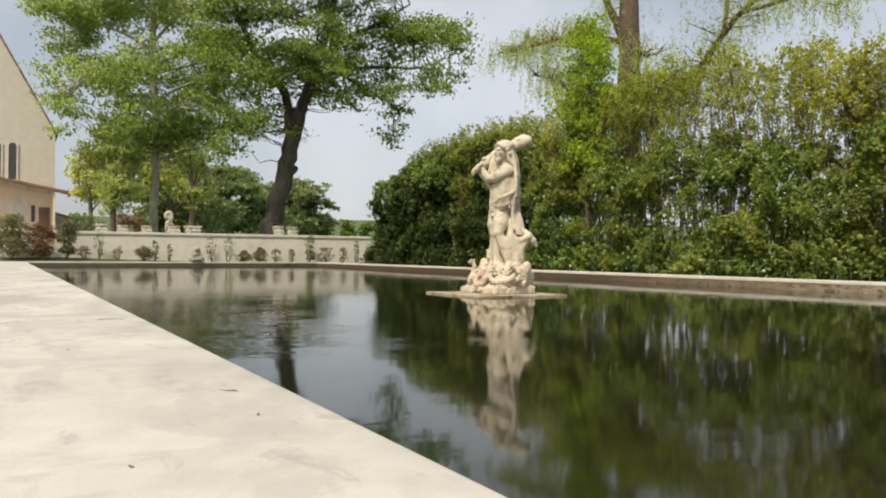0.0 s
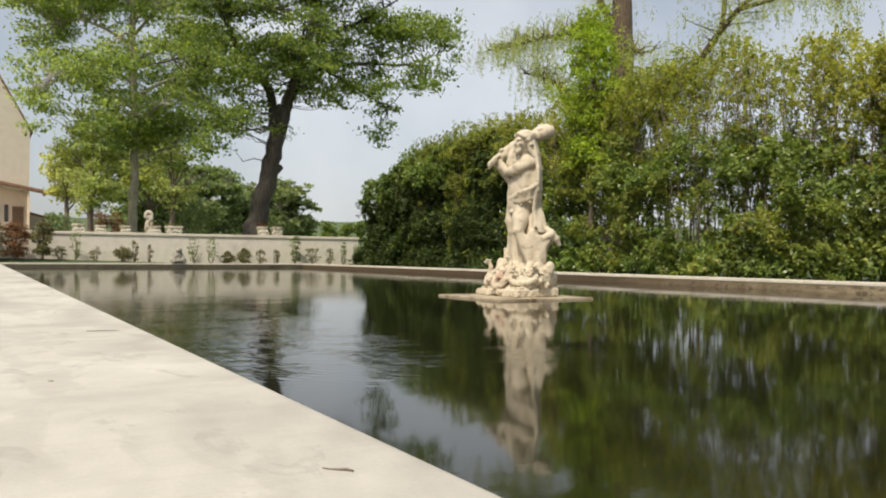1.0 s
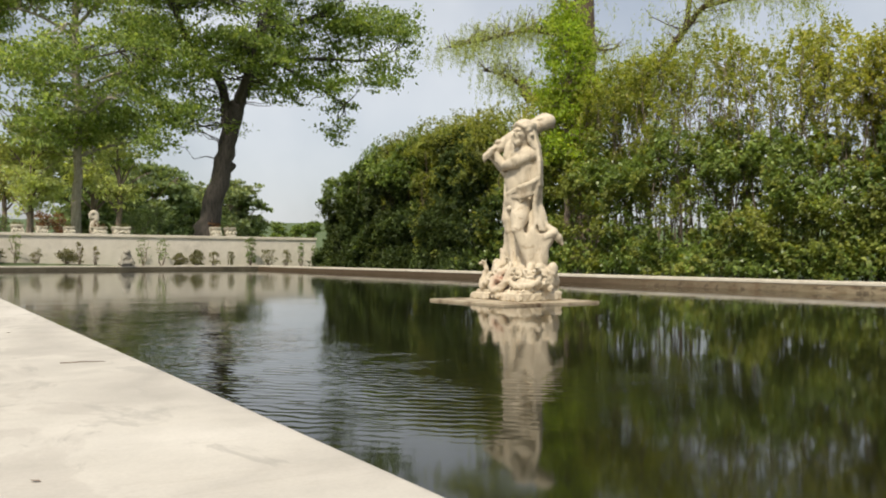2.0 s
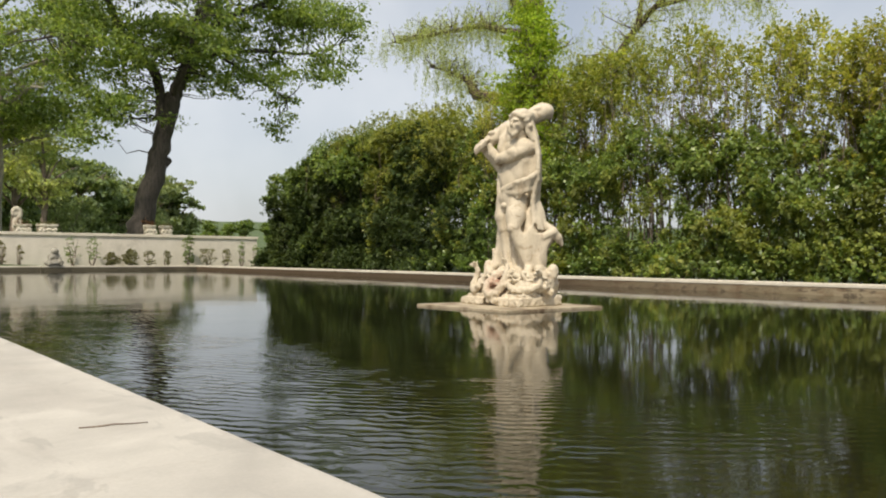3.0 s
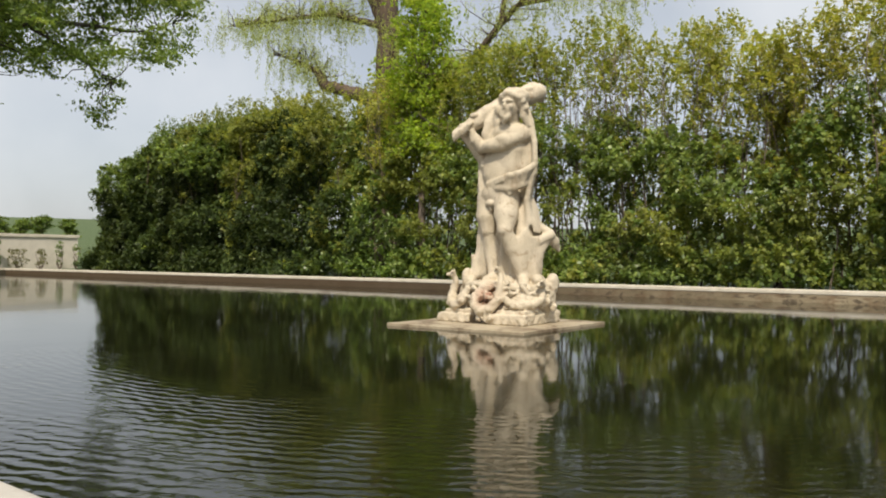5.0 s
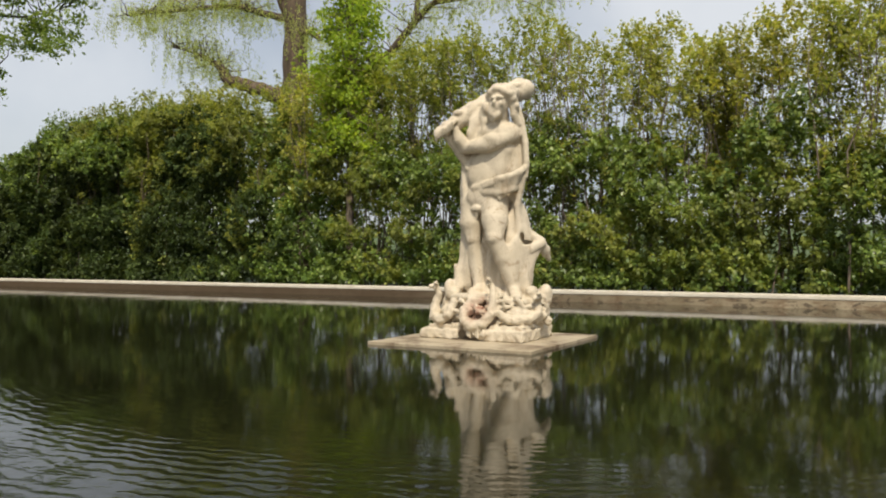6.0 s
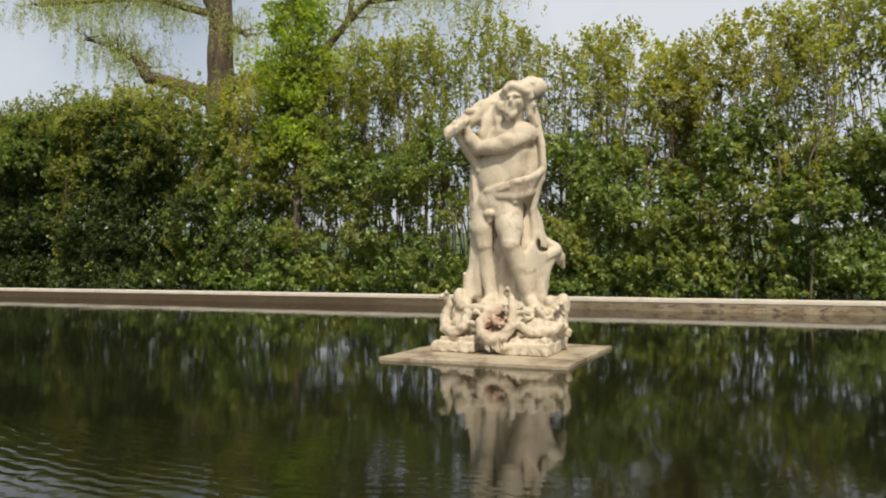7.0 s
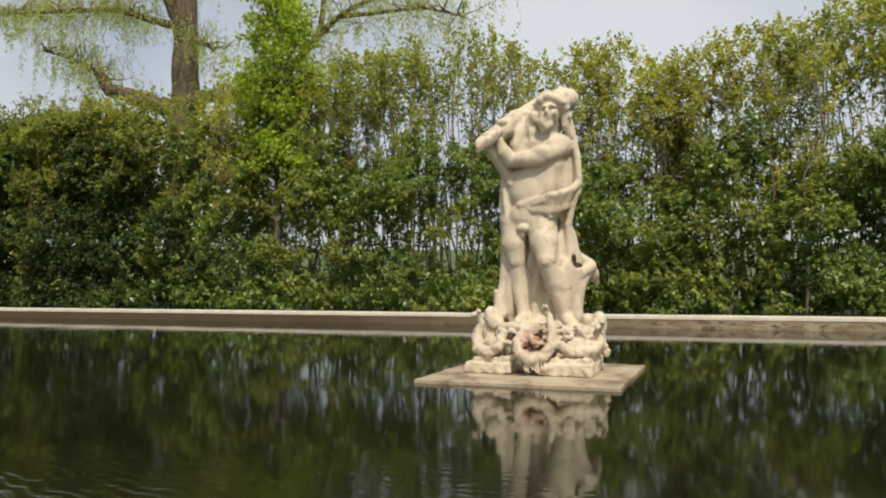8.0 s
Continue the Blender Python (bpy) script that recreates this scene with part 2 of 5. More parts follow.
def box_bm(x0, x1, y0, y1, z0, z1, bevel=0.0, bm=None):
    bm = bm or bmesh.new()
    made = bmesh.ops.create_cube(bm, size=1.0, matrix=Matrix.Translation(((x0 + x1) / 2, (y0 + y1) / 2, (z0 + z1) / 2)) @ Matrix.Diagonal((x1 - x0, y1 - y0, z1 - z0, 1)))
    if bevel:
        edges = {e for v in made["verts"] for e in v.link_edges}
        bmesh.ops.bevel(bm, geom=list(edges), offset=bevel, segments=2, affect="EDGES", profile=0.7)
    return bm


class Tubes:
    """Tapered round tubes along bent lines, gathered into one mesh."""

    def __init__(self):
        self.verts, self.faces = [], []

    def add(self, points, radii, sides=6):
        pts = [Vector(p) for p in points]
        start = len(self.verts)
        for i, p in enumerate(pts):
            ahead = (pts[min(i + 1, len(pts) - 1)] - pts[max(i - 1, 0)]).normalized()
            side = ahead.cross(Vector((0.31, 0.95, 0.05))).normalized()
            up = side.cross(ahead)
            for k in range(sides):
                a = 2 * math.pi * k / sides
                self.verts.append(p + (side * math.cos(a) + up * math.sin(a)) * radii[i])
        for i in range(len(pts) - 1):
            for k in range(sides):
                a, b = start + i * sides + k, start + i * sides + (k + 1) % sides
                self.faces.append((a, b, b + sides, a + sides))
        self.faces.append(tuple(start + (len(pts) - 1) * sides + k for k in range(sides)))

    def link(self, name, mat, parent, label=""):
        return link_mesh(name, self.verts, self.faces, mat, parent, label, True)


def bend(a, b, rng, wobble=0.08, steps=5, sag=0.0):
    """A slightly crooked line from a to b."""
    a, b = np.array(a, float), np.array(b, float)
    size = np.linalg.norm(b - a)
    out = [a]
    for i in range(1, steps):
        t = i / steps
        out.append(a + (b - a) * t + rng.normal(0, wobble * size / steps, 3) + np.array([0, 0, sag * size * 4 * t * (1 - t)]))
    return out + [b]


def smooth_line(points, steps=4):
    """Catmull-Rom through the points."""
    p = [np.array(q, float) for q in points]
    p = [2 * p[0] - p[1]] + p + [2 * p[-1] - p[-2]]
    out = []
    for i in range(1, len(p) - 2):
        for k in range(steps):
            t = k / steps
            out.append(0.5 * (2 * p[i] + (p[i + 1] - p[i - 1]) * t + (2 * p[i - 1] - 5 * p[i] + 4 * p[i + 1] - p[i + 2]) * t**2 + (3 * p[i] - p[i - 1] - 3 * p[i + 1] + p[i + 2]) * t**3))
    return out + [p[-2]]


def leaves(name, centres, mat, parent, rng, length=0.09, width=0.5, droop=0.3, out=None, label="", along=None):
    """Folded pointed leaves round the centres, in one mesh. out: a way for each leaf to face; along: a way for it to point."""
    c = np.asarray(centres, float)
    n = len(c)
    axis = rng.normal(0, 1, (n, 3)) if along is None else along + rng.normal(0, 0.35, (n, 3))
    axis[:, 2] -= droop
    face = rng.normal(0, 0.55, (n, 3)) + (np.array([0, 0, 0.9]) if out is None else out)
    axis /= np.linalg.norm(axis, axis=1)[:, None]
    side = np.cross(axis, face)
    side /= np.linalg.norm(side, axis=1)[:, None] + 1e-9
    face = np.cross(side, axis)
    size = length * rng.uniform(0.65, 1.3, n)[:, None]
    half = size * width * 0.5
    v = np.empty((n, 4, 3))
    v[:, 0] = c - axis * size * 0.5
    v[:, 1] = c + side * half + face * half * 0.35
    v[:, 2] = c + axis * size * 0.5 - face * size * 0.1
    v[:, 3] = c - side * half + face * half * 0.35
    me = bpy.data.meshes.new(name)
    me.vertices.add(4 * n)
    me.vertices.foreach_set("co", v.ravel())
    me.loops.add(4 * n)
    me.loops.foreach_set("vertex_index", np.arange(4 * n, dtype=np.int32))
    me.polygons.add(n)
    me.polygons.foreach_set("loop_start", np.arange(0, 4 * n, 4, dtype=np.int32))
    me.polygons.foreach_set("loop_total", np.full(n, 4, dtype=np.int32))
    me.update(calc_edges=True)
    me.materials.append(mat)
    ob = new(name, me)
    ob.parent = parent
    if label:
        ob["label"] = label
    return ob


# ---- setting ----
NEAR, FAR, BACK, FRONT = 0.686, 11.96, 33.0, -8.0
WATER_Z, SLAB_Z = -0.178, -0.15
WALL_Y, WALL_END, TERRACE_Z = 34.7, 15.3, 1.0


def ground_height(x, y):
    far = math.hypot(x, y)
    z = -0.06
    if y > WALL_Y + 0.1 and x < WALL_END - 0.1:
        z = TERRACE_Z
    elif y > BACK and x < 9:
        z += 0.20 * min(1.0, (9 - x) / 7.0) * min(1.0, (y - BACK) / 1.4)
    if far > 120:
        z = min(z, 0.3) + min(34.0, (far - 120) * 0.052)
    return z


def build_ground():
    xs = sorted({-2500, -900, -300, -120, -60, -40, -25, -12, -6, -3, 0, NEAR - 0.3, NEAR - 0.25, 2, 4, 6, 8, 9, 11, FAR + 0.25, FAR + 0.3, 13.5, 15.15, 15.25, 18, 22, 30, 45, 80, 130, 300, 900, 2500})
    ys = sorted({-2500, -900, -300, -100, -40, FRONT - 0.3, FRONT - 0.25, 0, 8, 16, 24, 30, BACK + 0.25, BACK + 0.3, 33.7, 34.4, WALL_Y + 0.05, WALL_Y + 0.15, 38, 44, 52, 60, 75, 100, 140, 200, 300, 600, 1200, 2500})
    verts = [(x, y, ground_height(x, y)) for y in ys for x in xs]
    faces = []
    for j in range(len(ys) - 1):
        for i in range(len(xs) - 1):
            mx, my = (xs[i] + xs[i + 1]) / 2, (ys[j] + ys[j + 1]) / 2
            if NEAR - 0.25 < mx < FAR + 0.25 and FRONT - 0.25 < my < BACK + 0.25:
                continue
            a = j * len(xs) + i
            faces.append((a, a + 1, a + 1 + len(xs), a + len(xs)))
    ob = link_mesh("ground", verts, faces, GRASS)
    tagged(ob, "short green lawn and fields reaching the horizon", "ground", kind="structure")


build_ground()


def build_pool():
    deck = part("pavement", box_bm(-14, NEAR, FRONT, BACK + 0.35, -0.3, 0.0, 0.012), DECK)
    tagged(deck, "pale smooth limestone pool terrace with painted tree dapple and grey patches", "pavement", kind="structure")
    far = part("coping", box_bm(FAR, FAR + 0.42, FRONT, BACK + 0.35, -0.055, 0.0, 0.012), COPING)
    tagged(far, "weathered pale limestone coping beside the hedge", "coping", kind="structure")
    back = part("coping", box_bm(NEAR + 0.003, FAR - 0.003, BACK, BACK + 0.35, -0.055, 0.0, 0.012), COPING)
    tagged(back, "weathered pale limestone coping before the garden wall", "coping", kind="structure")
    w = part("pool_wall", box_bm(FAR + 0.008, FAR + 0.3, FRONT, BACK + 0.3, -1.4, -0.057), POOL_WALL)
    tagged(w, "brown stained damp pool wall under the coping", "pool wall", kind="structure")
    w = part("pool_wall", box_bm(NEAR - 0.2, FAR + 0.005, BACK + 0.008, BACK + 0.3, -1.4, -0.057), ALGAE)
    tagged(w, "dark algae-stained damp pool wall under the coping", "pool wall", kind="structure")
    w = part("pool_wall", box_bm(NEAR - 0.3, NEAR - 0.02, FRONT, BACK + 0.02, -1.4, -0.302), POOL_WALL)
    tagged(w, "brown stained damp pool wall under the terrace", "pool wall", kind="structure")
    w = part("pool_wall", box_bm(NEAR - 0.3, FAR + 0.3, FRONT - 0.3, FRONT - 0.003, -1.4, -0.01), POOL_WALL)
    tagged(w, "brown stained damp pool wall", "pool wall", kind="structure")
    bottom = part("pool_bottom", box_bm(NEAR - 0.3, FAR + 0.3, FRONT - 0.3, BACK + 0.3, -1.5, -1.4), POOL_WALL)
    tagged(bottom, "dark stained pool bottom", "pool bottom", kind="structure")
    water = link_mesh("water", [(NEAR - 0.015, FRONT, WATER_Z), (FAR + 0.024, FRONT, WATER_Z), (FAR + 0.024, BACK + 0.024, WATER_Z), (NEAR - 0.015, BACK + 0.024, WATER_Z)], [(0, 1, 2, 3)], WATER)
    tagged(water, "dark still pool water with faint ripples", "water", kind="structure")


build_pool()


def build_garden_wall():
    wall = part("wall_north", box_bm(-14, WALL_END, WALL_Y, WALL_Y + 0.3, -0.3, 1.10), STUCCO)
    tagged(wall, "low cream stucco retaining wall with flat stone cap", "garden wall", kind="structure")
    part("cap", box_bm(-14, WALL_END + 0.05, WALL_Y - 0.05, WALL_Y + 0.35, 1.102, 1.21, 0.015), COPING, wall, "pale stone wall cap")


build_garden_wall()


# ---- statue ----
STATUE = (6.05, 9.37)


class Field:
    """A soft union of round bodies on a grid, turned into one surface."""

    def __init__(self, low, high, step):
        self.low, self.step = np.array(low, float), step
        self.count = np.ceil((np.array(high) - low) / step).astype(int) + 1
        self.d = np.full(self.count, 0.5)

    def window(self, low, high, margin=0.1):
        a = np.clip(((np.array(low) - margin - self.low) / self.step).astype(int), 0, self.count - 1)
        b = np.clip(((np.array(high) + margin - self.low) / self.step).astype(int) + 2, 1, self.count)
        axes = [self.low[i] + self.step * np.arange(a[i], b[i]) for i in range(3)]
        return tuple(slice(a[i], b[i]) for i in range(3)), np.stack(np.meshgrid(*axes, indexing="ij"), -1)

    def join(self, where, d, k):
        old = self.d[where]
        h = np.clip(0.5 + 0.5 * (old - d) / k, 0, 1)
        self.d[where] = old * (1 - h) + d * h - k * h * (1 - h)

    def cone(self, a, b, ra, rb, k=0.03, folds=0.0, flat=1.0):
        a, b = np.array(a, float), np.array(b, float)
        r = max(ra, rb)
        where, p = self.window(np.minimum(a, b) - r, np.maximum(a, b) + r)
        ab = b - a
        t = np.clip(((p - a) @ ab) / (ab @ ab + 1e-9), 0, 1)
        off = p - (a + t[..., None] * ab)
        off[..., 1] /= flat
        d = (np.linalg.norm(off, axis=-1) - (ra + (rb - ra) * t)) * min(1.0, flat)
        if folds:
            d = d + folds * np.sin(p[..., 0] * 62 + p[..., 1] * 45 + 2.2 * np.sin(p[..., 2] * 6))
        self.join(where, d, k)

    def line(self, points, radii, k=0.025, folds=0.0, flat=1.0):
        for i in range(len(points) - 1):
            self.cone(points[i], points[i + 1], radii[i], radii[i + 1], k, folds, flat)

    def egg(self, c, r, k=0.04, folds=0.0, rough=0.0):
        c, r = np.array(c, float), np.array(r, float)
        where, p = self.window(c - r, c + r)
        q = p - c
        k0, k1 = np.linalg.norm(q / r, axis=-1), np.linalg.norm(q / r**2, axis=-1) + 1e-9
        d = k0 * (k0 - 1) / k1
        if folds:
            d = d + folds * np.sin(p[..., 0] * 58 + p[..., 1] * 40 + 2.5 * np.sin(p[..., 2] * 5))
        if rough:
            d = d + rough * np.sin(p[..., 0] * 41 + 1.3) * np.sin(p[..., 1] * 37) * np.sin(p[..., 2] * 45 + 0.7)
        self.join(where, d, k)

    def block(self, c, half, rounding, k=0.02, rough=0.0):
        c, half = np.array(c, float), np.array(half, float)
        where, p = self.window(c - half, c + half)
        q = np.abs(p - c) - (half - rounding)
        d = np.linalg.norm(np.maximum(q, 0), axis=-1) + np.minimum(q.max(-1), 0) - rounding
        if rough:
            d = d + rough * np.sin(p[..., 0] * 33 + 0.4) * np.sin(p[..., 1] * 29) + 0.4 * rough * np.sin(p[..., 2] * 60 + p[..., 0] * 9)
        self.join(where, d, k)

    def shard(self, c, half, turn, k=0.005):
        """A tilted flat block with crisp edges."""
        c, half = np.array(c, float), np.array(half, float)
        where, p = self.window(c - half.max() * 1.5, c + half.max() * 1.5, 0.03)
        q = np.abs((p - c) @ np.array(turn.to_matrix())) - half
        self.join(where, np.linalg.norm(np.maximum(q, 0), axis=-1) + np.minimum(q.max(-1), 0), k)

    def carve(self, c, r, k=0.008):
        c, r = np.array(c, float), np.array(r, float)
        where, p = self.window(c - r, c + r, 0.03)
        d = (np.linalg.norm((p - c) / r, axis=-1) - 1) * r.min()
        old = self.d[where]
        h = np.clip(0.5 - 0.5 * (old + d) / k, 0, 1)
        self.d[where] = old * (1 - h) - d * h + k * h * (1 - h)

    def surface(self):
        d = self.d
        inside = d < 0
        n = [s - 1 for s in d.shape]
        total, acc = np.zeros(n), np.zeros((*n, 3))
        corner = [(i, j, k) for i in (0, 1) for j in (0, 1) for k in (0, 1)]
        cut = lambda c: tuple(slice(c[i], c[i] + n[i]) for i in range(3))
        for c in corner:
            for ax in range(3):
                if c[ax]:
                    continue
                e = tuple(c[i] + (i == ax) for i in range(3))
                da, db = d[cut(c)], d[cut(e)]
                cross = (da < 0) != (db < 0)
                t = np.where(cross, da / np.where(cross, da - db, 1), 0)
                total += cross
                for i in range(3):
                    acc[..., i] += np.where(cross, c[i] + (t if i == ax else 0), 0)
        used = total > 0
        number = np.full(n, -1)
        number[used] = np.arange(used.sum())
        cells = np.argwhere(used)
        verts = self.low + self.step * (cells + acc[used] / total[used][:, None])
        faces = []
        for ax in range(3):
            o1, o2 = (ax + 1) % 3, (ax + 2) % 3
            sl = [slice(1, n[i]) if i != ax else slice(0, n[i]) for i in range(3)]
            a = inside[tuple(sl)]
            sh = list(sl)
            sh[ax] = slice(1, n[ax] + 1)
            b = inside[tuple(sh)]
            for flip, mask in ((False, a & ~b), (True, ~a & b)):
                idx = np.argwhere(mask)
                for i in range(3):
                    if i != ax:
                        idx[:, i] += 1
                q = []
                for s1, s2 in ((0, 0), (1, 0), (1, 1), (0, 1)):
                    j = idx.copy()
                    j[:, o1] -= s1
                    j[:, o2] -= s2
                    q.append(number[j[:, 0], j[:, 1], j[:, 2]])
                q = np.stack(q[::-1] if flip else q, 1)
                faces.append(q)
        return verts, np.concatenate(faces)


def relax(verts, faces, rounds):
    """Even out the fine steps that the grid leaves in a surface."""
    edges = np.concatenate([faces[:, [0, 1]], faces[:, [1, 2]], faces[:, [2, 3]], faces[:, [3, 0]]])
    count = np.bincount(edges.ravel(), minlength=len(verts))[:, None]
    for i in range(2 * rounds):
        total = np.zeros_like(verts)
        for k in range(3):
            total[:, k] = np.bincount(edges[:, 0], verts[edges[:, 1], k], len(verts)) + np.bincount(edges[:, 1], verts[edges[:, 0], k], len(verts))
        verts = verts + (0.6 if i % 2 == 0 else -0.45) * (total / count - verts)
    return verts


def chip(verts, faces):
    """Uneven chisel marks and weathering: coarse on the rocks, fine on the figure."""
    way = np.zeros_like(verts)
    across = np.cross(verts[faces[:, 2]] - verts[faces[:, 0]], verts[faces[:, 3]] - verts[faces[:, 1]])
    for k in range(4):
        for i in range(3):
            way[:, i] += np.bincount(faces[:, k], across[:, i], len(verts))
    way /= np.linalg.norm(way, axis=1)[:, None] + 1e-12
    depth = np.empty(len(verts))
    for i, p in enumerate(verts):
        low = min(1.0, max(0.0, (0.46 - p[2]) / 0.14))
        q = Vector(p)
        depth[i] = (0.005 * low + 0.003) * noise.noise(q * 13.0) + (0.006 * low + 0.002) * (0.3 - abs(noise.noise(q * 21.0))) + (0.003 * low + 0.0015) * noise.noise(q * 60.0)
    return verts + way * depth[:, None] * (1 if (way * (verts - verts.mean(0))).sum() > 0 else -1)


def build_statue():
    # u: to the figure's left, v: to its front, z: up from the slab
    f = Field((-0.66, -0.7, -0.03), (0.6, 0.52, 2.34), 0.0095)
    # rocky base with two low plates
    f.block((0.24, 0.12, 0.045), (0.19, 0.18, 0.045), 0.01, 0.006, rough=0.002)
    f.block((0.26, 0.1, 0.095), (0.15, 0.15, 0.03), 0.01, 0.006, rough=0.002)
    f.block((-0.35, 0.09, 0.04), (0.18, 0.18, 0.04), 0.01, 0.006, rough=0.003)
    f.block((-0.34, 0.07, 0.085), (0.14, 0.14, 0.03), 0.01, 0.006, rough=0.003)
    f.block((0.0, -0.2, 0.05), (0.41, 0.2, 0.06), 0.03, rough=0.006)
    for c, r in (((0, -0.1, 0.1), (0.36, 0.3, 0.16)), ((-0.3, 0.02, 0.2), (0.15, 0.14, 0.09)), ((0.28, 0.0, 0.2), (0.15, 0.17, 0.1)), ((0, -0.28, 0.22), (0.38, 0.26, 0.24)), ((-0.12, -0.02, 0.26), (0.16, 0.13, 0.12)), ((0.24, -0.06, 0.25), (0.16, 0.16, 0.11)), ((0.36, -0.16, 0.24), (0.1, 0.13, 0.14)), ((-0.4, -0.1, 0.24), (0.1, 0.13, 0.13)), ((0.03, 0.1, 0.12), (0.15, 0.1, 0.09)), ((0.4, -0.24, 0.36), (0.06, 0.07, 0.09)), ((0.33, -0.12, 0.38), (0.05, 0.08, 0.06)), ((-0.42, -0.06, 0.4), (0.05, 0.06, 0.09)), ((-0.36, -0.02, 0.36), (0.07, 0.07, 0.06))):
        f.egg(c, r, 0.02, rough=0.004)
    rng = np.random.default_rng(17)
    for _ in range(34):
        a, h = rng.uniform(-0.3, 3.45), rng.uniform(0.1, 0.36)
        out = 0.45 - 0.4 * max(0.0, h - 0.14)
        c = (math.cos(a) * out, math.sin(a) * out * 0.62 - 0.08, h)
        f.shard(c, (rng.uniform(0.04, 0.08), rng.uniform(0.025, 0.05), rng.uniform(0.014, 0.03)), Euler(rng.normal(0, 0.7, 3)), 0.005)
    # drapery behind the legs and back, with long folds
    f.egg((-0.06, -0.3, 0.72), (0.26, 0.12, 0.52), 0.03, folds=0.016)
    f.egg((-0.07, -0.2, 0.64), (0.17, 0.085, 0.38), 0.03, folds=0.014)
    f.egg((-0.03, -0.25, 1.42), (0.2, 0.09, 0.44), 0.03, folds=0.01)
    for i in range(5):
        a = i / 4
        f.line([(-0.33 + 0.03 * a, -0.16 - 0.17 * a, 1.36), (-0.335 + 0.02 * a, -0.17 - 0.17 * a, 1.0), (-0.325 - 0.02 * a, -0.15 - 0.2 * a, 0.72), (-0.36 - 0.02 * a, -0.12 - 0.2 * a, 0.5), (-0.4 + 0.02 * a, -0.06 - 0.25 * a, 0.3)], [0.02, 0.025, 0.032, 0.04, 0.045], 0.012)
    f.line([(-0.385, -0.1, 0.6), (-0.37, -0.12, 0.52), (-0.34, -0.1, 0.42)], [0.02, 0.035, 0.04], 0.015)
    # hanging folds beside the left thigh
    for i in range(6):
        a = i / 5
        f.line([(0.24 - 0.06 * a, -0.14 - 0.11 * a, 1.34), (0.185 - 0.06 * a, -0.15 - 0.14 * a, 1.12), (0.19 - 0.05 * a, -0.17 - 0.15 * a, 0.92), (0.2 - 0.08 * a, -0.2 - 0.12 * a, 0.7), (0.24 - 0.1 * a, -0.2 - 0.14 * a, 0.4)], [0.026, 0.028, 0.032, 0.035, 0.045], 0.012)
    f.egg((0.14, -0.24, 0.7), (0.13, 0.12, 0.46), 0.03, folds=0.01)
    f.egg((0.16, -0.23, 0.5), (0.11, 0.11, 0.24), 0.03, folds=0.012)
    # knotted end of the drapery thrown out behind
    f.line([(0.17, -0.24, 0.98), (0.205, -0.28, 0.9), (0.25, -0.31, 0.86), (0.31, -0.34, 0.81), (0.335, -0.4, 0.74), (0.35, -0.44, 0.66)], [0.04, 0.045, 0.04, 0.048, 0.042, 0.02], 0.012)
    f.line([(0.3, -0.31, 0.84), (0.33, -0.33, 0.8), (0.325, -0.4, 0.7)], [0.03, 0.035, 0.025], 0.01)
    f.line([(0.32, -0.32, 0.79), (0.25, -0.25, 0.745), (0.17, -0.19, 0.71), (0.1, -0.15, 0.68)], [0.045, 0.05, 0.05, 0.04], 0.014)
    f.line([(0.29, -0.34, 0.75), (0.2, -0.26, 0.62), (0.17, -0.22, 0.4)], [0.04, 0.075, 0.09], 0.02, 0.01)
    f.carve((0.222, -0.2, 0.84), (0.02, 0.13, 0.05))
    f.carve((0.245, -0.2, 0.8), (0.03, 0.13, 0.018))
    f.egg((-0.29, -0.2, 0.75), (0.08, 0.1, 0.44), 0.03, folds=0.01)
    f.egg((0.14, -0.2, 1.5), (0.09, 0.07, 0.34), 0.03, folds=0.006)
    # legs
    f.line([(-0.245, -0.15, 1.14), (-0.24, -0.115, 0.98), (-0.22, -0.11, 0.85)], [0.106, 0.094, 0.07], 0.025)
    f.line([(-0.22, -0.115, 0.84), (-0.215, -0.15, 0.68), (-0.17, -0.125, 0.42)], [0.062, 0.07, 0.042], 0.014)
    f.egg((-0.22, -0.062, 0.835), (0.034, 0.022, 0.04), 0.012)
    f.line([(-0.165, -0.13, 0.41), (-0.175, -0.04, 0.375), (-0.185, 0.04, 0.335)], [0.052, 0.042, 0.03], 0.02)
    f.line([(-0.02, -0.13, 1.15), (0.015, -0.06, 0.99), (0.045, -0.0, 0.85)], [0.122, 0.108, 0.074], 0.025)
    f.line([(0.048, 0.0, 0.83), (0.09, -0.06, 0.67), (0.165, -0.115, 0.42)], [0.066, 0.072, 0.044], 0.014)
    f.egg((0.05, 0.06, 0.835), (0.034, 0.022, 0.04), 0.012)
    f.line([(0.165, -0.12, 0.41), (0.23, -0.03, 0.35), (0.34, 0.08, 0.24), (0.37, 0.11, 0.215)], [0.054, 0.048, 0.04, 0.03], 0.02)
    for k in range(4):
        f.cone((0.33 + 0.02 * k, 0.11 - 0.03 * k, 0.235), (0.365 + 0.02 * k, 0.14 - 0.03 * k, 0.205), 0.017, 0.014, 0.006)
        f.cone((-0.215 + 0.025 * k, 0.04, 0.33), (-0.218 + 0.025 * k, 0.075, 0.318), 0.016, 0.013, 0.006)
    # trunk, leaning to its left
    f.egg((-0.135, -0.16, 1.17), (0.19, 0.13, 0.13), 0.03)
    f.egg((-0.12, -0.145, 1.38), (0.165, 0.125, 0.21), 0.05)
    f.egg((-0.035, -0.15, 1.61), (0.2, 0.125, 0.18), 0.03)
    f.egg((-0.135, -0.055, 1.665), (0.095, 0.045, 0.075), 0.014)
    f.egg((0.045, -0.055, 1.685), (0.095, 0.045, 0.075), 0.014)
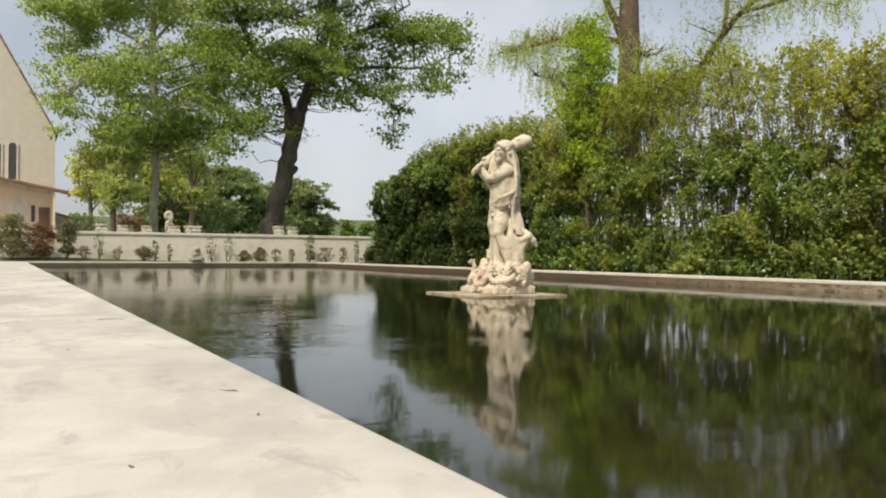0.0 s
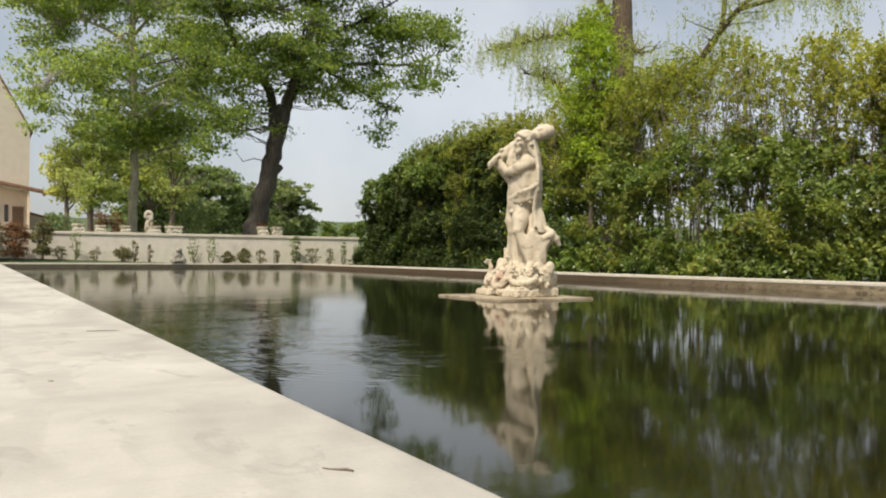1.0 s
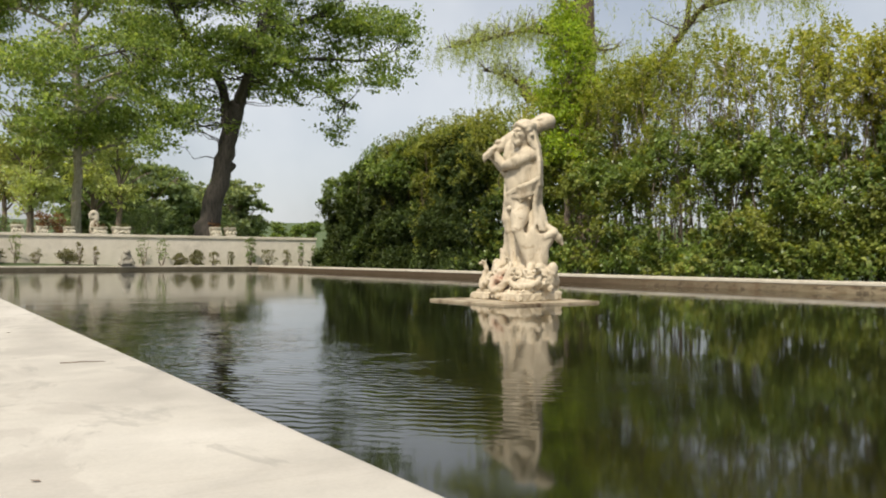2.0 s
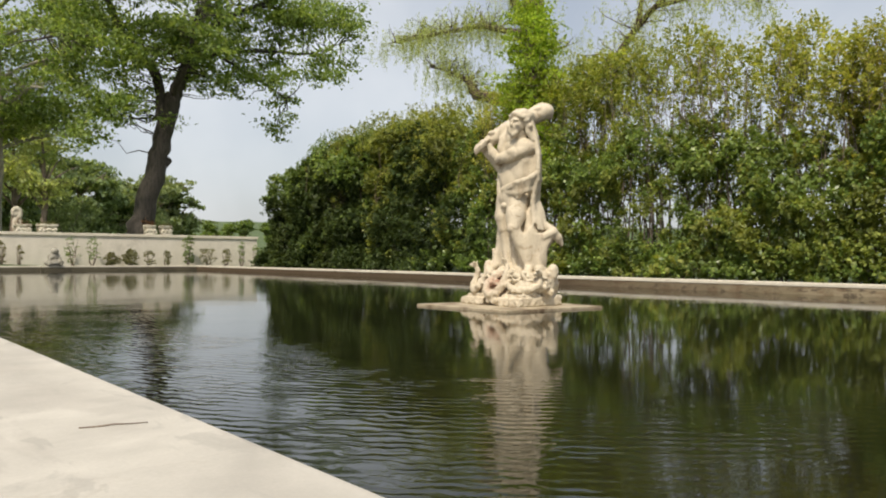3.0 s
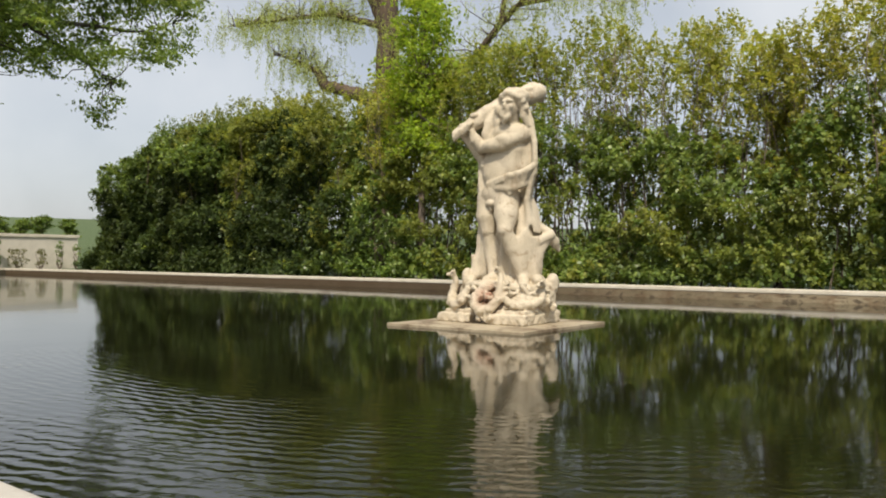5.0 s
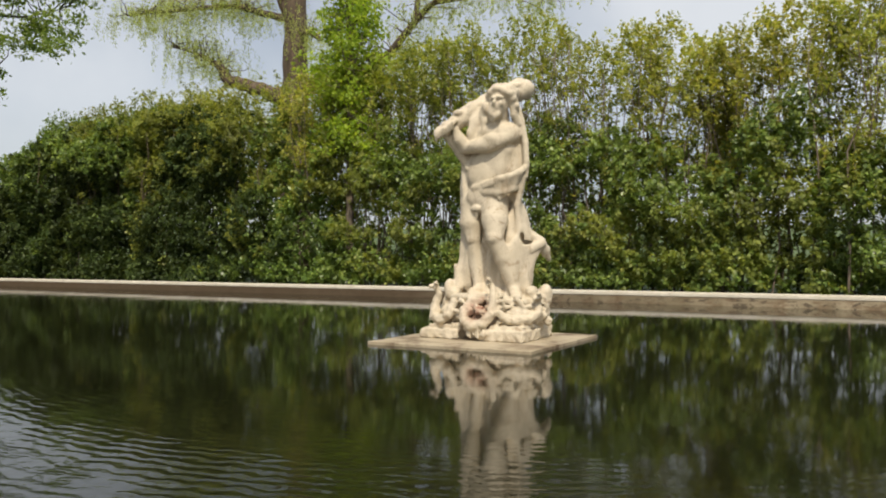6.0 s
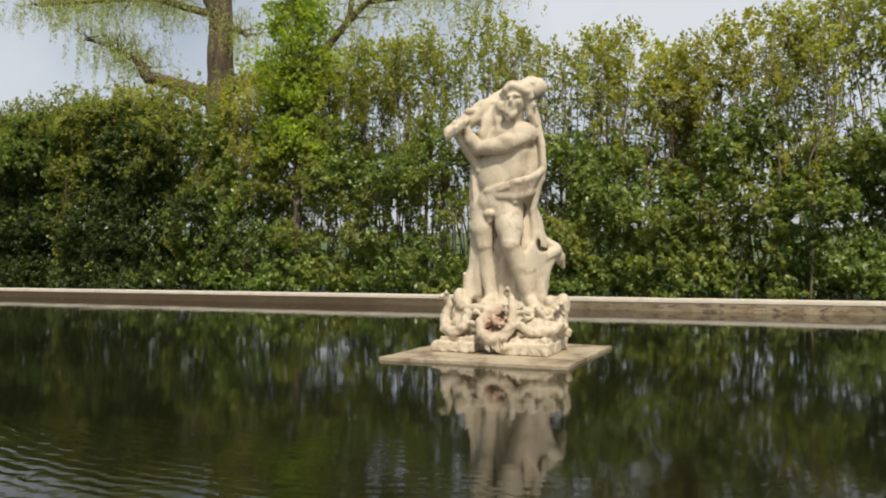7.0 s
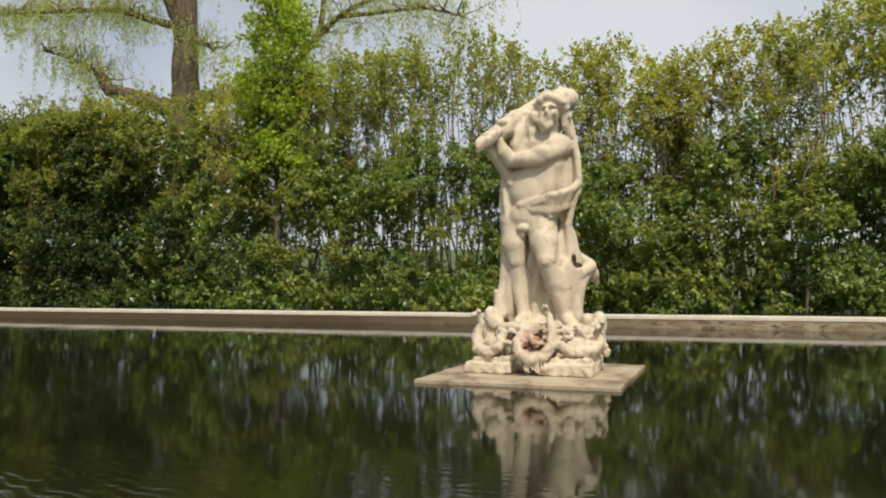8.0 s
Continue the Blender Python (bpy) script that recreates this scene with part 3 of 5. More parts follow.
    for k in range(3):
        f.egg((-0.15, -0.05, 1.51 - 0.075 * k), (0.05, 0.012, 0.036), 0.03)
        f.egg((-0.06, -0.05, 1.515 - 0.075 * k), (0.05, 0.012, 0.036), 0.03)
    f.egg((0.02, -0.135, 1.48), (0.1, 0.095, 0.2), 0.03)
    f.egg((-0.2, -0.16, 1.45), (0.09, 0.1, 0.2), 0.03)
    f.egg((0.0, -0.075, 1.745), (0.165, 0.07, 0.075), 0.03)
    f.egg((-0.14, -0.055, 1.2), (0.11, 0.04, 0.08), 0.02)
    f.egg((-0.15, -0.055, 1.045), (0.022, 0.022, 0.03), 0.024)
    f.egg((-0.145, -0.035, 1.09), (0.05, 0.03, 0.03), 0.02, rough=0.006)
    f.carve((-0.12, -0.02, 1.255), (0.014, 0.02, 0.014))
    # neck and head with beard, bent a little to its right
    f.cone((0.02, -0.14, 1.78), (0.065, -0.08, 1.9), 0.085, 0.068, 0.03)
    f.line([(-0.1, -0.09, 1.79), (0.03, -0.055, 1.765), (0.14, -0.09, 1.8)], [0.022, 0.02, 0.022], 0.02)
    f.egg((0.075, -0.045, 1.98), (0.076, 0.095, 0.11), 0.012)
    f.egg((0.05, 0.005, 1.895), (0.055, 0.055, 0.06), 0.012, rough=0.012)
    for c in ((0.02, 0.02, 1.865), (0.06, 0.03, 1.855), (0.04, 0.045, 1.885), (0.085, 0.02, 1.875), (0.005, 0.0, 1.895), (0.04, 0.02, 1.835)):
        f.egg(c, (0.022, 0.022, 0.03), 0.007)
    f.line([(0.08, 0.05, 2.0), (0.072, 0.074, 1.968), (0.07, 0.062, 1.952)], [0.01, 0.014, 0.015], 0.01)
    f.line([(0.025, 0.03, 1.998), (0.055, 0.05, 2.01), (0.08, 0.05, 2.005), (0.105, 0.05, 2.015), (0.135, 0.03, 2.008)], [0.012, 0.016, 0.012, 0.016, 0.012], 0.008)
    f.egg((0.035, 0.022, 1.96), (0.025, 0.022, 0.026), 0.02)
    f.egg((0.115, 0.022, 1.965), (0.025, 0.022, 0.026), 0.02)
    f.carve((0.045, 0.054, 1.984), (0.018, 0.014, 0.009), 0.01)
    f.carve((0.108, 0.054, 1.988), (0.018, 0.014, 0.009), 0.01)
    f.egg((0.057, 0.024, 1.925), (0.046, 0.042, 0.04), 0.016, rough=0.008)
    # left arm across the chest, hand on the club
    f.egg((0.145, -0.14, 1.735), (0.085, 0.09, 0.09), 0.014)
    f.line([(0.15, -0.12, 1.71), (0.04, -0.03, 1.655), (-0.1, 0.0, 1.625), (-0.24, -0.03, 1.615)], [0.07, 0.068, 0.06, 0.052], 0.012)
    f.egg((0.01, 0.005, 1.675), (0.08, 0.045, 0.042), 0.014)
    f.egg((-0.03, -0.01, 1.605), (0.09, 0.045, 0.04), 0.016)
    f.line([(-0.25, -0.03, 1.62), (-0.285, 0.01, 1.69), (-0.31, 0.045, 1.77)], [0.052, 0.053, 0.034], 0.012)
    f.egg((-0.25, 0.005, 1.66), (0.04, 0.04, 0.055), 0.015)
    for k in range(4):
        f.line([(-0.29 - 0.03 * k, 0.07, 1.845 - 0.018 * k), (-0.3 - 0.03 * k, 0.105, 1.82 - 0.018 * k), (-0.31 - 0.03 * k, 0.095, 1.775 - 0.016 * k)], [0.018, 0.018, 0.016], 0.006)
    # right arm, elbow low, hand behind the other
    f.line([(-0.18, -0.18, 1.7), (-0.25, -0.17, 1.58), (-0.255, -0.12, 1.475)], [0.085, 0.065, 0.05], 0.016)
    f.line([(-0.255, -0.12, 1.475), (-0.32, -0.06, 1.6), (-0.395, 0.04, 1.74)], [0.05, 0.05, 0.036], 0.012)
    f.egg((-0.25, -0.075, 1.455), (0.03, 0.028, 0.036), 0.008)
    f.egg((-0.4, 0.06, 1.76), (0.052, 0.05, 0.05), 0.012)
    for k in range(4):
        f.line([(-0.375 - 0.024 * k, 0.095, 1.8 - 0.018 * k), (-0.38 - 0.024 * k, 0.122, 1.775 - 0.018 * k), (-0.385 - 0.024 * k, 0.11, 1.735 - 0.016 * k)], [0.016, 0.017, 0.014], 0.005)
    # club over the shoulder, knotted
    f.line([(-0.45, 0.1, 1.75), (-0.33, 0.0, 1.84), (-0.1, -0.19, 2.01), (0.145, -0.4, 2.155)], [0.036, 0.066, 0.083, 0.085], 0.012)
    for c in ((-0.22, -0.06, 1.975), (-0.14, -0.1, 2.0), (-0.02, -0.2, 2.11), (0.1, -0.3, 2.17), (0.16, -0.42, 2.18), (-0.29, 0.02, 1.92), (0.08, -0.4, 2.2), (-0.2, -0.08, 1.9), (0.14, -0.46, 2.1), (-0.38, 0.07, 1.82)):
        f.egg(c, (0.045, 0.04, 0.03), 0.01, rough=0.01)
    f.line([(-0.43, 0.085, 1.765), (-0.2, -0.1, 1.96), (0.1, -0.38, 2.16)], [0.036, 0.07, 0.085], 0.012, 0.012)
    # lion skin: lumpy hood, locks beside the face
    f.egg((0.085, -0.1, 2.06), (0.135, 0.13, 0.09), 0.02, rough=0.01)
    for c, r in (((0.0, -0.01, 2.045), 0.035), ((0.03, 0.025, 2.075), 0.034), ((0.075, 0.035, 2.085), 0.036), ((0.125, 0.03, 2.075), 0.036), ((0.165, 0.0, 2.045), 0.038), ((0.18, -0.03, 2.0), 0.036), ((0.05, -0.04, 2.125), 0.034), ((0.11, -0.05, 2.12), 0.036), ((0.19, -0.06, 1.95), 0.032), ((0.155, 0.0, 2.09), 0.03)):
        f.egg((0.09 + 1.22 * (c[0] - 0.09), c[1] - 0.014, c[2]), (r * 0.95, r * 0.9, r * 0.78), 0.026, rough=0.006)
    f.line([(0.185, -0.06, 1.98), (0.19, -0.08, 1.88), (0.215, -0.12, 1.8)], [0.032, 0.03, 0.026], 0.01, 0.004)
    f.line([(-0.01, -0.04, 2.03), (-0.035, -0.06, 1.93), (-0.06, -0.06, 1.84), (-0.075, -0.05, 1.78)], [0.036, 0.042, 0.045, 0.03], 0.014, 0.006)
    for c, r in (((-0.07, -0.09, 1.9), (0.06, 0.07, 0.11)), ((-0.11, -0.11, 1.84), (0.055, 0.06, 0.08)), ((-0.05, -0.03, 1.95), (0.035, 0.045, 0.06))):
        f.egg(c, r, 0.014, folds=0.008)
    f.line([(-0.1, -0.09, 1.93), (-0.17, -0.06, 1.83), (-0.19, -0.05, 1.74), (-0.17, -0.06, 1.68)], [0.05, 0.055, 0.055, 0.05], 0.014, 0.008)
    # mantle: a hollow sheet with a heavy front edge, left of the trunk
    for i in range(6):
        a = i / 5
        f.line([(0.18 - 0.06 * a, -0.12 - 0.09 * a, 2.0), (0.225 - 0.06 * a, -0.15 - 0.08 * a, 1.83), (0.262 - 0.06 * a, -0.15 - 0.085 * a, 1.64), (0.275 - 0.07 * a, -0.14 - 0.095 * a, 1.48), (0.262 - 0.06 * a, -0.15 - 0.1 * a, 1.36)], [0.026, 0.026, 0.026, 0.024, 0.024], 0.01)
    # cloth folded across the hips, with a raised upper edge
    upper = [(0.27, -0.14, 1.44), (0.235, -0.07, 1.385), (0.16, -0.025, 1.352), (0.09, 0.0, 1.335), (-0.03, -0.02, 1.3), (-0.14, -0.04, 1.29)]
    lower = [(0.205, -0.15, 1.29), (0.175, -0.085, 1.255), (0.12, -0.04, 1.225), (0.05, -0.02, 1.215), (-0.05, -0.03, 1.225), (-0.14, -0.045, 1.26)]
    for k in range(6):
        b = k / 5
        f.line([tuple(p + (q - p) * b for p, q in zip(m, n)) for m, n in zip(upper, lower)], [0.028 if k in (0, 5) else 0.02] * 5 + [0.018], 0.016)
    f.line([(0.12, 0.005, 1.335), (0.03, 0.005, 1.295), (-0.06, 0.0, 1.27)], [0.014, 0.016, 0.01], 0.008)
    f.line([(-0.13, -0.035, 1.285), (-0.165, -0.04, 1.27), (-0.16, -0.04, 1.23)], [0.026, 0.03, 0.018], 0.01)
    f.line([(0.06, -0.02, 1.21), (0.07, -0.03, 1.17), (0.11, -0.06, 1.2)], [0.018, 0.016, 0.016], 0.01)
    f.egg((-0.29, -0.17, 1.27), (0.06, 0.09, 0.2), 0.03, folds=0.008)
    # cloak behind the right side, from the elbow to the hip
    f.egg((-0.285, -0.18, 1.42), (0.075, 0.085, 0.27), 0.03, folds=0.008)
    # cloth drawn tight between the left leg and the thrown-out end
    f.egg((0.15, -0.14, 0.62), (0.07, 0.09, 0.24), 0.05, folds=0.005)
    # serpents
    f.line([(0.085, 0.165, 0.475), (0.06, 0.15, 0.472), (0.095, 0.14, 0.42), (0.13, 0.2, 0.32), (0.135, 0.25, 0.22), (0.07, 0.29, 0.135), (-0.02, 0.3, 0.115), (-0.1, 0.28, 0.16), (-0.13, 0.22, 0.24), (-0.09, 0.16, 0.31), (-0.0, 0.17, 0.31)], [0.016, 0.026, 0.026, 0.032, 0.04, 0.043, 0.043, 0.04, 0.035, 0.03, 0.022], 0.006)
    f.line([(-0.5, 0.14, 0.43), (-0.47, 0.1, 0.435), (-0.455, 0.08, 0.36), (-0.49, 0.08, 0.26), (-0.46, 0.14, 0.17), (-0.36, 0.2, 0.15), (-0.27, 0.22, 0.2), (-0.25, 0.18, 0.3)], [0.018, 0.028, 0.028, 0.04, 0.043, 0.04, 0.036, 0.03], 0.006)
    f.line([(0.44, 0.08, 0.34), (0.45, 0.02, 0.36), (0.42, -0.02, 0.31), (0.45, 0.02, 0.22), (0.4, 0.12, 0.17), (0.28, 0.2, 0.17), (0.19, 0.22, 0.22)], [0.017, 0.028, 0.028, 0.035, 0.038, 0.038, 0.032], 0.006)
    f.line([(-0.36, -0.02, 0.33), (-0.27, 0.1, 0.33), (-0.15, 0.14, 0.34), (-0.05, 0.1, 0.33), (0.14, 0.12, 0.33), (0.3, 0.06, 0.3)], [0.035, 0.042, 0.038, 0.036, 0.04, 0.035], 0.006)
    # open jaws of the three raised heads
    for c in ((0.06, 0.15, 0.472), (-0.47, 0.1, 0.435), (0.45, 0.02, 0.36)):
        c = np.array(c)
        f.line([c, c + (0.02, 0.035, 0.022), c + (0.03, 0.075, 0.02)], [0.022, 0.017, 0.007], 0.005)
        f.line([c, c + (0.015, 0.035, -0.012), c + (0.02, 0.065, -0.024)], [0.02, 0.012, 0.006], 0.005)
        f.line([c, c + (-0.012, -0.03, 0.02), c + (-0.02, -0.05, 0.045)], [0.016, 0.01, 0.004], 0.005)
    for k in range(7):
        f.egg((-0.05 + 0.025 * k, 0.3 + 0.004 * k, 0.06), (0.011, 0.014, 0.045), 0.004)
    f.carve((0.015, 0.2, 0.225), (0.06, 0.09, 0.07))
    # small broken stones and coils between the serpents
    rng = np.random.default_rng(61)
    for _ in range(44):
        a, h = rng.uniform(-0.2, 3.35), rng.uniform(0.05, 0.36)
        out = (0.47 - 0.42 * max(0.0, h - 0.16)) * rng.uniform(0.85, 1.0)
        c = np.array([math.cos(a) * out, math.sin(a) * out * 0.62 - 0.06, h])
        side = np.array([-math.sin(a), math.cos(a), 0.0]) * rng.choice([-1, 1]) * rng.uniform(0.03, 0.07)
        rise = np.array([0, 0, rng.uniform(-0.05, 0.05)])
        bow = np.array([math.cos(a), math.sin(a), rng.uniform(-0.6, 1.0)]) * 0.03
        f.line([c - side - rise, c - side * 0.4 + bow, c + side * 0.5 + bow * 0.8, c + side + rise], [0.009, 0.017, 0.016, 0.007], 0.004)
    # weathered, chipped surface of the base
    where, p = f.window((-0.6, -0.6, -0.02), (0.6, 0.6, 0.42), 0.0)
    fade = np.clip((0.42 - p[..., 2]) / 0.12, 0, 1)
    f.d[where] += fade * (0.004 * np.sin(p[..., 0] * 71 + 2 * np.sin(p[..., 2] * 23)) * np.sin(p[..., 1] * 63 + 1.1) + 0.003 * np.sin(p[..., 2] * 88 + 3 * np.sin(p[..., 0] * 17)) * np.sin(p[..., 0] * 37 + p[..., 1] * 41))
    verts, faces = f.surface()
    verts = relax(verts, faces, 1)
    verts = chip(verts, faces)
    verts[:, 2] = np.maximum(verts[:, 2], 0.0)
    out = np.stack([-verts[:, 1], -verts[:, 0], verts[:, 2]], 1)
    ob = link_mesh("statue", out, faces[:, ::-1], MARBLE, smooth=True)
    ob.location = (STATUE[0], STATUE[1], SLAB_Z)
    tagged(ob, "weathered cream marble garden statue with club standing on stone slab", "statue")


build_statue()
def slab_bm():
    """A square slab with worn, uneven edges."""
    bm = box_bm(5.33, 6.77, 8.68, 10.12, SLAB_Z - 0.065, SLAB_Z)
    bmesh.ops.subdivide_edges(bm, edges=bm.edges[:], cuts=15, use_grid_fill=True)
    bmesh.ops.bevel(bm, geom=[e for e in bm.edges if len(e.link_faces) == 2 and e.calc_face_angle() > 0.5], offset=0.009, segments=2, affect="EDGES", profile=0.6)
    for v in bm.verts:
        rim = min(v.co.x - 5.33, 6.77 - v.co.x, v.co.y - 8.68, 10.12 - v.co.y)
        if rim < 0.06:
            v.co += Vector((noise.noise(v.co * 5.0), noise.noise(v.co * 5.0 + Vector((7, 3, 0))), -0.4 + 0.5 * noise.noise(v.co * 8.0))) * 0.009
    return bm


slab = part("slab", slab_bm(), SLAB)
tagged(slab, "flat square weathered stone slab just above the water", "stone slab")
plinth = part("pedestal", box_bm(5.6, 6.5, 8.95, 9.85, -1.4, SLAB_Z - 0.067), POOL_WALL)
tagged(plinth, "dark submerged stone pedestal under the slab", "pedestal")


# ---- hedge ----
def hedge_top(y):
    """Height of the hedge along its length."""
    rows = [(-8, 4.6), (5, 4.9), (6.8, 4.67), (7.7, 4.42), (8.3, 4.47), (8.8, 4.2), (9.4, 4.32), (9.9, 4.63), (10.5, 4.58), (10.85, 4.35), (11.4, 4.68), (12.3, 5.08), (12.8, 5.02), (13.1, 4.65), (13.6, 5.03), (14.2, 4.95), (15.0, 4.9), (16.2, 4.75), (17.5, 4.5), (18.6, 4.1), (20.4, 4.3), (23, 4.35), (25.6, 4.2), (27, 3.85), (28.5, 3.3), (29.6, 2.5), (30.4, 1.2)]
    return float(np.interp(y, [r[0] for r in rows], [r[1] for r in rows]))


def spray(centre, radius, count, rng, up=0.45):
    """Leaves on the outside of a rounded spray of twigs: places and the ways they face."""
    d = rng.normal(0, 1, (count, 3))
    d[:, 2] = np.abs(d[:, 2]) * 0.9 - 0.35
    d /= np.linalg.norm(d, axis=1)[:, None]
    r = radius * rng.uniform(0.55, 1.08, (count, 1))
    return centre + d * r * np.array([1.0, 1.0, 0.8]), d * 0.8 + np.array([-0.15, 0, up])


def sprigs(bases, ways, rng, length, count):
    """Leafy shoots that start at the bases: leaf centres, the ways that they face and the ways that they point."""
    m = len(bases)
    d = np.asarray(ways, float) + rng.normal(0, 0.3, (m, 3))
    d /= np.linalg.norm(d, axis=1)[:, None]
    size = length * rng.uniform(0.6, 1.4, (m, 1, 1))
    u = rng.uniform(0.05, 1.0, (m, count, 1))
    turn = rng.normal(0, 1, (m, count, 3))
    turn -= (turn * d[:, None]).sum(-1, keepdims=True) * d[:, None]
    turn /= np.linalg.norm(turn, axis=-1, keepdims=True) + 1e-9
    c = np.asarray(bases)[:, None] + d[:, None] * size * u + turn * 0.05 * (1.15 - 0.7 * u)
    along = turn * 0.9 + d[:, None] * (0.3 + 0.5 * u)
    out = d[:, None] * 0.5 + np.array([-0.12, 0.0, 0.75]) - turn * 0.15
    return c.reshape(-1, 3), np.broadcast_to(out, c.shape).reshape(-1, 3), along.reshape(-1, 3)


def hedge_shrub(y, i, x0=13.7, top=None, from_z=0.03):
    rng = np.random.default_rng(100 + i)
    full = min(1.0, max(0.0, (y - 15.6) / 3.4))  # the far end is dense to its top
    peak = (lambda at: hedge_top(at)) if top is None else (lambda at: top)
    top = top or hedge_top(y)
    ob = thing("hedge_shrub", (x0, y, -0.06), "", "shrub", "shrubs of the tall hedge")
    tagged(ob, "dense dark green evergreen hedge shrub beside the pool" if full > 0.5 else "tall hedge shrub, dense green below and sparse yellow-green above")
    thin = 0.95 * math.exp(-(((y - 13.1) / 1.1) ** 2)) + 0.75 * math.exp(-(((y - 16.2) / 0.8) ** 2)) + 0.3 * math.exp(-(((y - 8.4) / 0.8) ** 2))  # open, stemmy stretches
    low_top = 2.75 + (max(1.0, top - 0.35) - 2.75) * full + 0.25 * math.sin(y * 1.7) * (1 - full)
    bases, ways = [], []
    for _ in range(25 if full < 0.5 else 9):
        stem = Tubes()
        foot = np.array([rng.normal(0, 0.28), rng.uniform(-0.8, 0.8), 0])
        head = foot + np.array([rng.normal(0, 0.22), rng.normal(0, 0.2), (peak(y + foot[1]) - 0.2) * rng.uniform(0.78, 1.0)])
        line = bend(foot, head, rng, 0.1, 6)
        stem.add(line, np.linspace(rng.uniform(0.011, 0.026), 0.005, 7), 5)
        for _ in range(9):
            t = rng.uniform(0.3, 0.98)
            p = foot + (head - foot) * t
            q = p + np.array([rng.normal(0, 0.16), rng.normal(0, 0.2), rng.uniform(0.18, 0.55)])
            q[2] = min(q[2], peak(y + q[1]) - 0.22)
            stem.add(bend(p, q, rng, 0.12, 2), np.linspace(0.007, 0.003, 3), 3)
            crown = (q[2] - low_top) / max(0.4, top - low_top)
            for _ in range(rng.poisson(3.4 if crown > 0.55 else 1.7 + 1.9 * (y < 10.5 or 13.6 < y < 18))):
                bases.append(p + (q - p) * rng.uniform(0.4, 1.05) + rng.normal(0, 0.05, 3))
                ways.append((rng.normal(0, 0.4), rng.normal(0, 0.4), 1.0))
        stem.link("stem", STEM if full < 0.5 else CYPRESS_BARK, ob)
    # crown of new shoots with a ragged, pointed outline
    for _ in range(int((215 + 190 * (y < 10.5) + 230 * (13.6 < y < 18)) * (1 - 0.3 * full) + 60 * full)):
        yy = rng.uniform(-0.85, 0.85)
        edge = peak(y + yy) - (0.2 if y > 12 else 0.06) + 0.28 * full + (0.3 + 0.35 * full) * noise.noise(Vector(((y + yy) * 2.6, 4.1, 0.3))) + 0.16 * noise.noise(Vector(((y + yy) * 7.0, 1.7, 0.3)))
        z = edge - 1.3 * rng.uniform() ** 1.2
        lean = 0.25 + 0.75 * math.sqrt(min(1.0, max(0.0, edge + 0.1 - z)))
        bases.append((rng.uniform(-0.7, 0.75) * lean, yy, z))
        ways.append((rng.normal(0, 0.35), rng.normal(0, 0.35), 1.0))
    c, w, d = sprigs(np.array(bases), ways, rng, 0.24, 11)
    leaves("upper_foliage", c, NEW_LEAF if full < 0.5 else OLIVE_LEAF if y < 26 else HEDGE_LEAF, ob, rng, 0.08, 0.5, 0.15, w, "sparse yellow-green new leaves", d)

    # lower body: leafy shoots over a lumpy face, with hollows between the lumps
    old, young, deep = [], [], []

    def cover(count, face, z1):
        for _ in range(count):
            yy = rng.uniform(-0.85, 0.85)
            z = from_z + (z1 + (1 - full) * 0.75 * noise.noise(Vector(((y + yy) * 1.1, 7.7, face))) - from_z) * rng.uniform()
            big = noise.noise(Vector(((y + yy) * 0.95, z * 1.15, 2.7 + face)))
            fine = noise.noise(Vector(((y + yy) * 2.3, z * 2.3, 9.2 + face)))
            lump = big + 0.55 * fine
            open_here = thin * (1.0 if 0.85 < z < 2.0 else 0.2 if z >= 2.0 else 0.15)
            if rng.uniform() < open_here * (0.97 if fine < 0.15 else 0.4) or (lump < -0.2 and full < 0.6 and z > 0.5 and rng.uniform() < 0.8) or rng.uniform() < (0.42 + 0.2 * thin) * (z - 2.2) * (1 - full):
                continue
            lean = 1.0 if z < low_top - 0.8 else 0.4 + 0.6 * math.sqrt(max(0.0, (low_top - z) / 0.8))
            x = face * lean - (0.7 if face < -0.3 else 0.35) * lump * (1 if face < 0 else -1) + rng.normal(0, 0.09)
            tint = noise.noise(Vector(((y + yy) * 0.6, z * 0.7, 30.0))) + 0.7 * fine + rng.normal(0, 0.22) + 0.5 * open_here
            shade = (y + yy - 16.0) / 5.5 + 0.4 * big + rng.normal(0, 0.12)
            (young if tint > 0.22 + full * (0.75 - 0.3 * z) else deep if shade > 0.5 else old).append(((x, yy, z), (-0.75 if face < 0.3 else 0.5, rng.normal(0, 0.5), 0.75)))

    span = low_top - from_z
    cover(int(330 * span), -0.6, low_top)
    if from_z < 0.1:
        cover(110, -0.88, 0.55)
    cover(int(130 * span), -0.1, low_top + 0.25)
    cover(int((120 - 50 * full) * span), 0.55, low_top)
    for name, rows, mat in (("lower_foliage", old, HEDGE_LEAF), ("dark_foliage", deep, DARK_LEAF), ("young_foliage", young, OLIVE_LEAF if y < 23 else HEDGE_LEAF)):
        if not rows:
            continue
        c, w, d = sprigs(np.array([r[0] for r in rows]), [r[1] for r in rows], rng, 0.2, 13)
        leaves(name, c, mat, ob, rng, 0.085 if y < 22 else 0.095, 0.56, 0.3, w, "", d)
    return ob


for i in range(19):
    hedge_shrub(0.6 + i * 1.515, i)
# a second, taller row behind the far end, and a low bush that closes it
for i, (y, top) in enumerate([(22.2, 4.8), (23.9, 4.95), (25.6, 4.8), (27.3, 4.85), (28.8, 4.7), (30.0, 4.1), (30.8, 3.2)]):
    hedge_shrub(y, 30 + i, 15.6, top, 2.2 if y < 29 else 0.03)
hedge_shrub(28.9, 40, 14.0, 2.3)
hedge_shrub(29.4, 41, 14.3, 1.3)


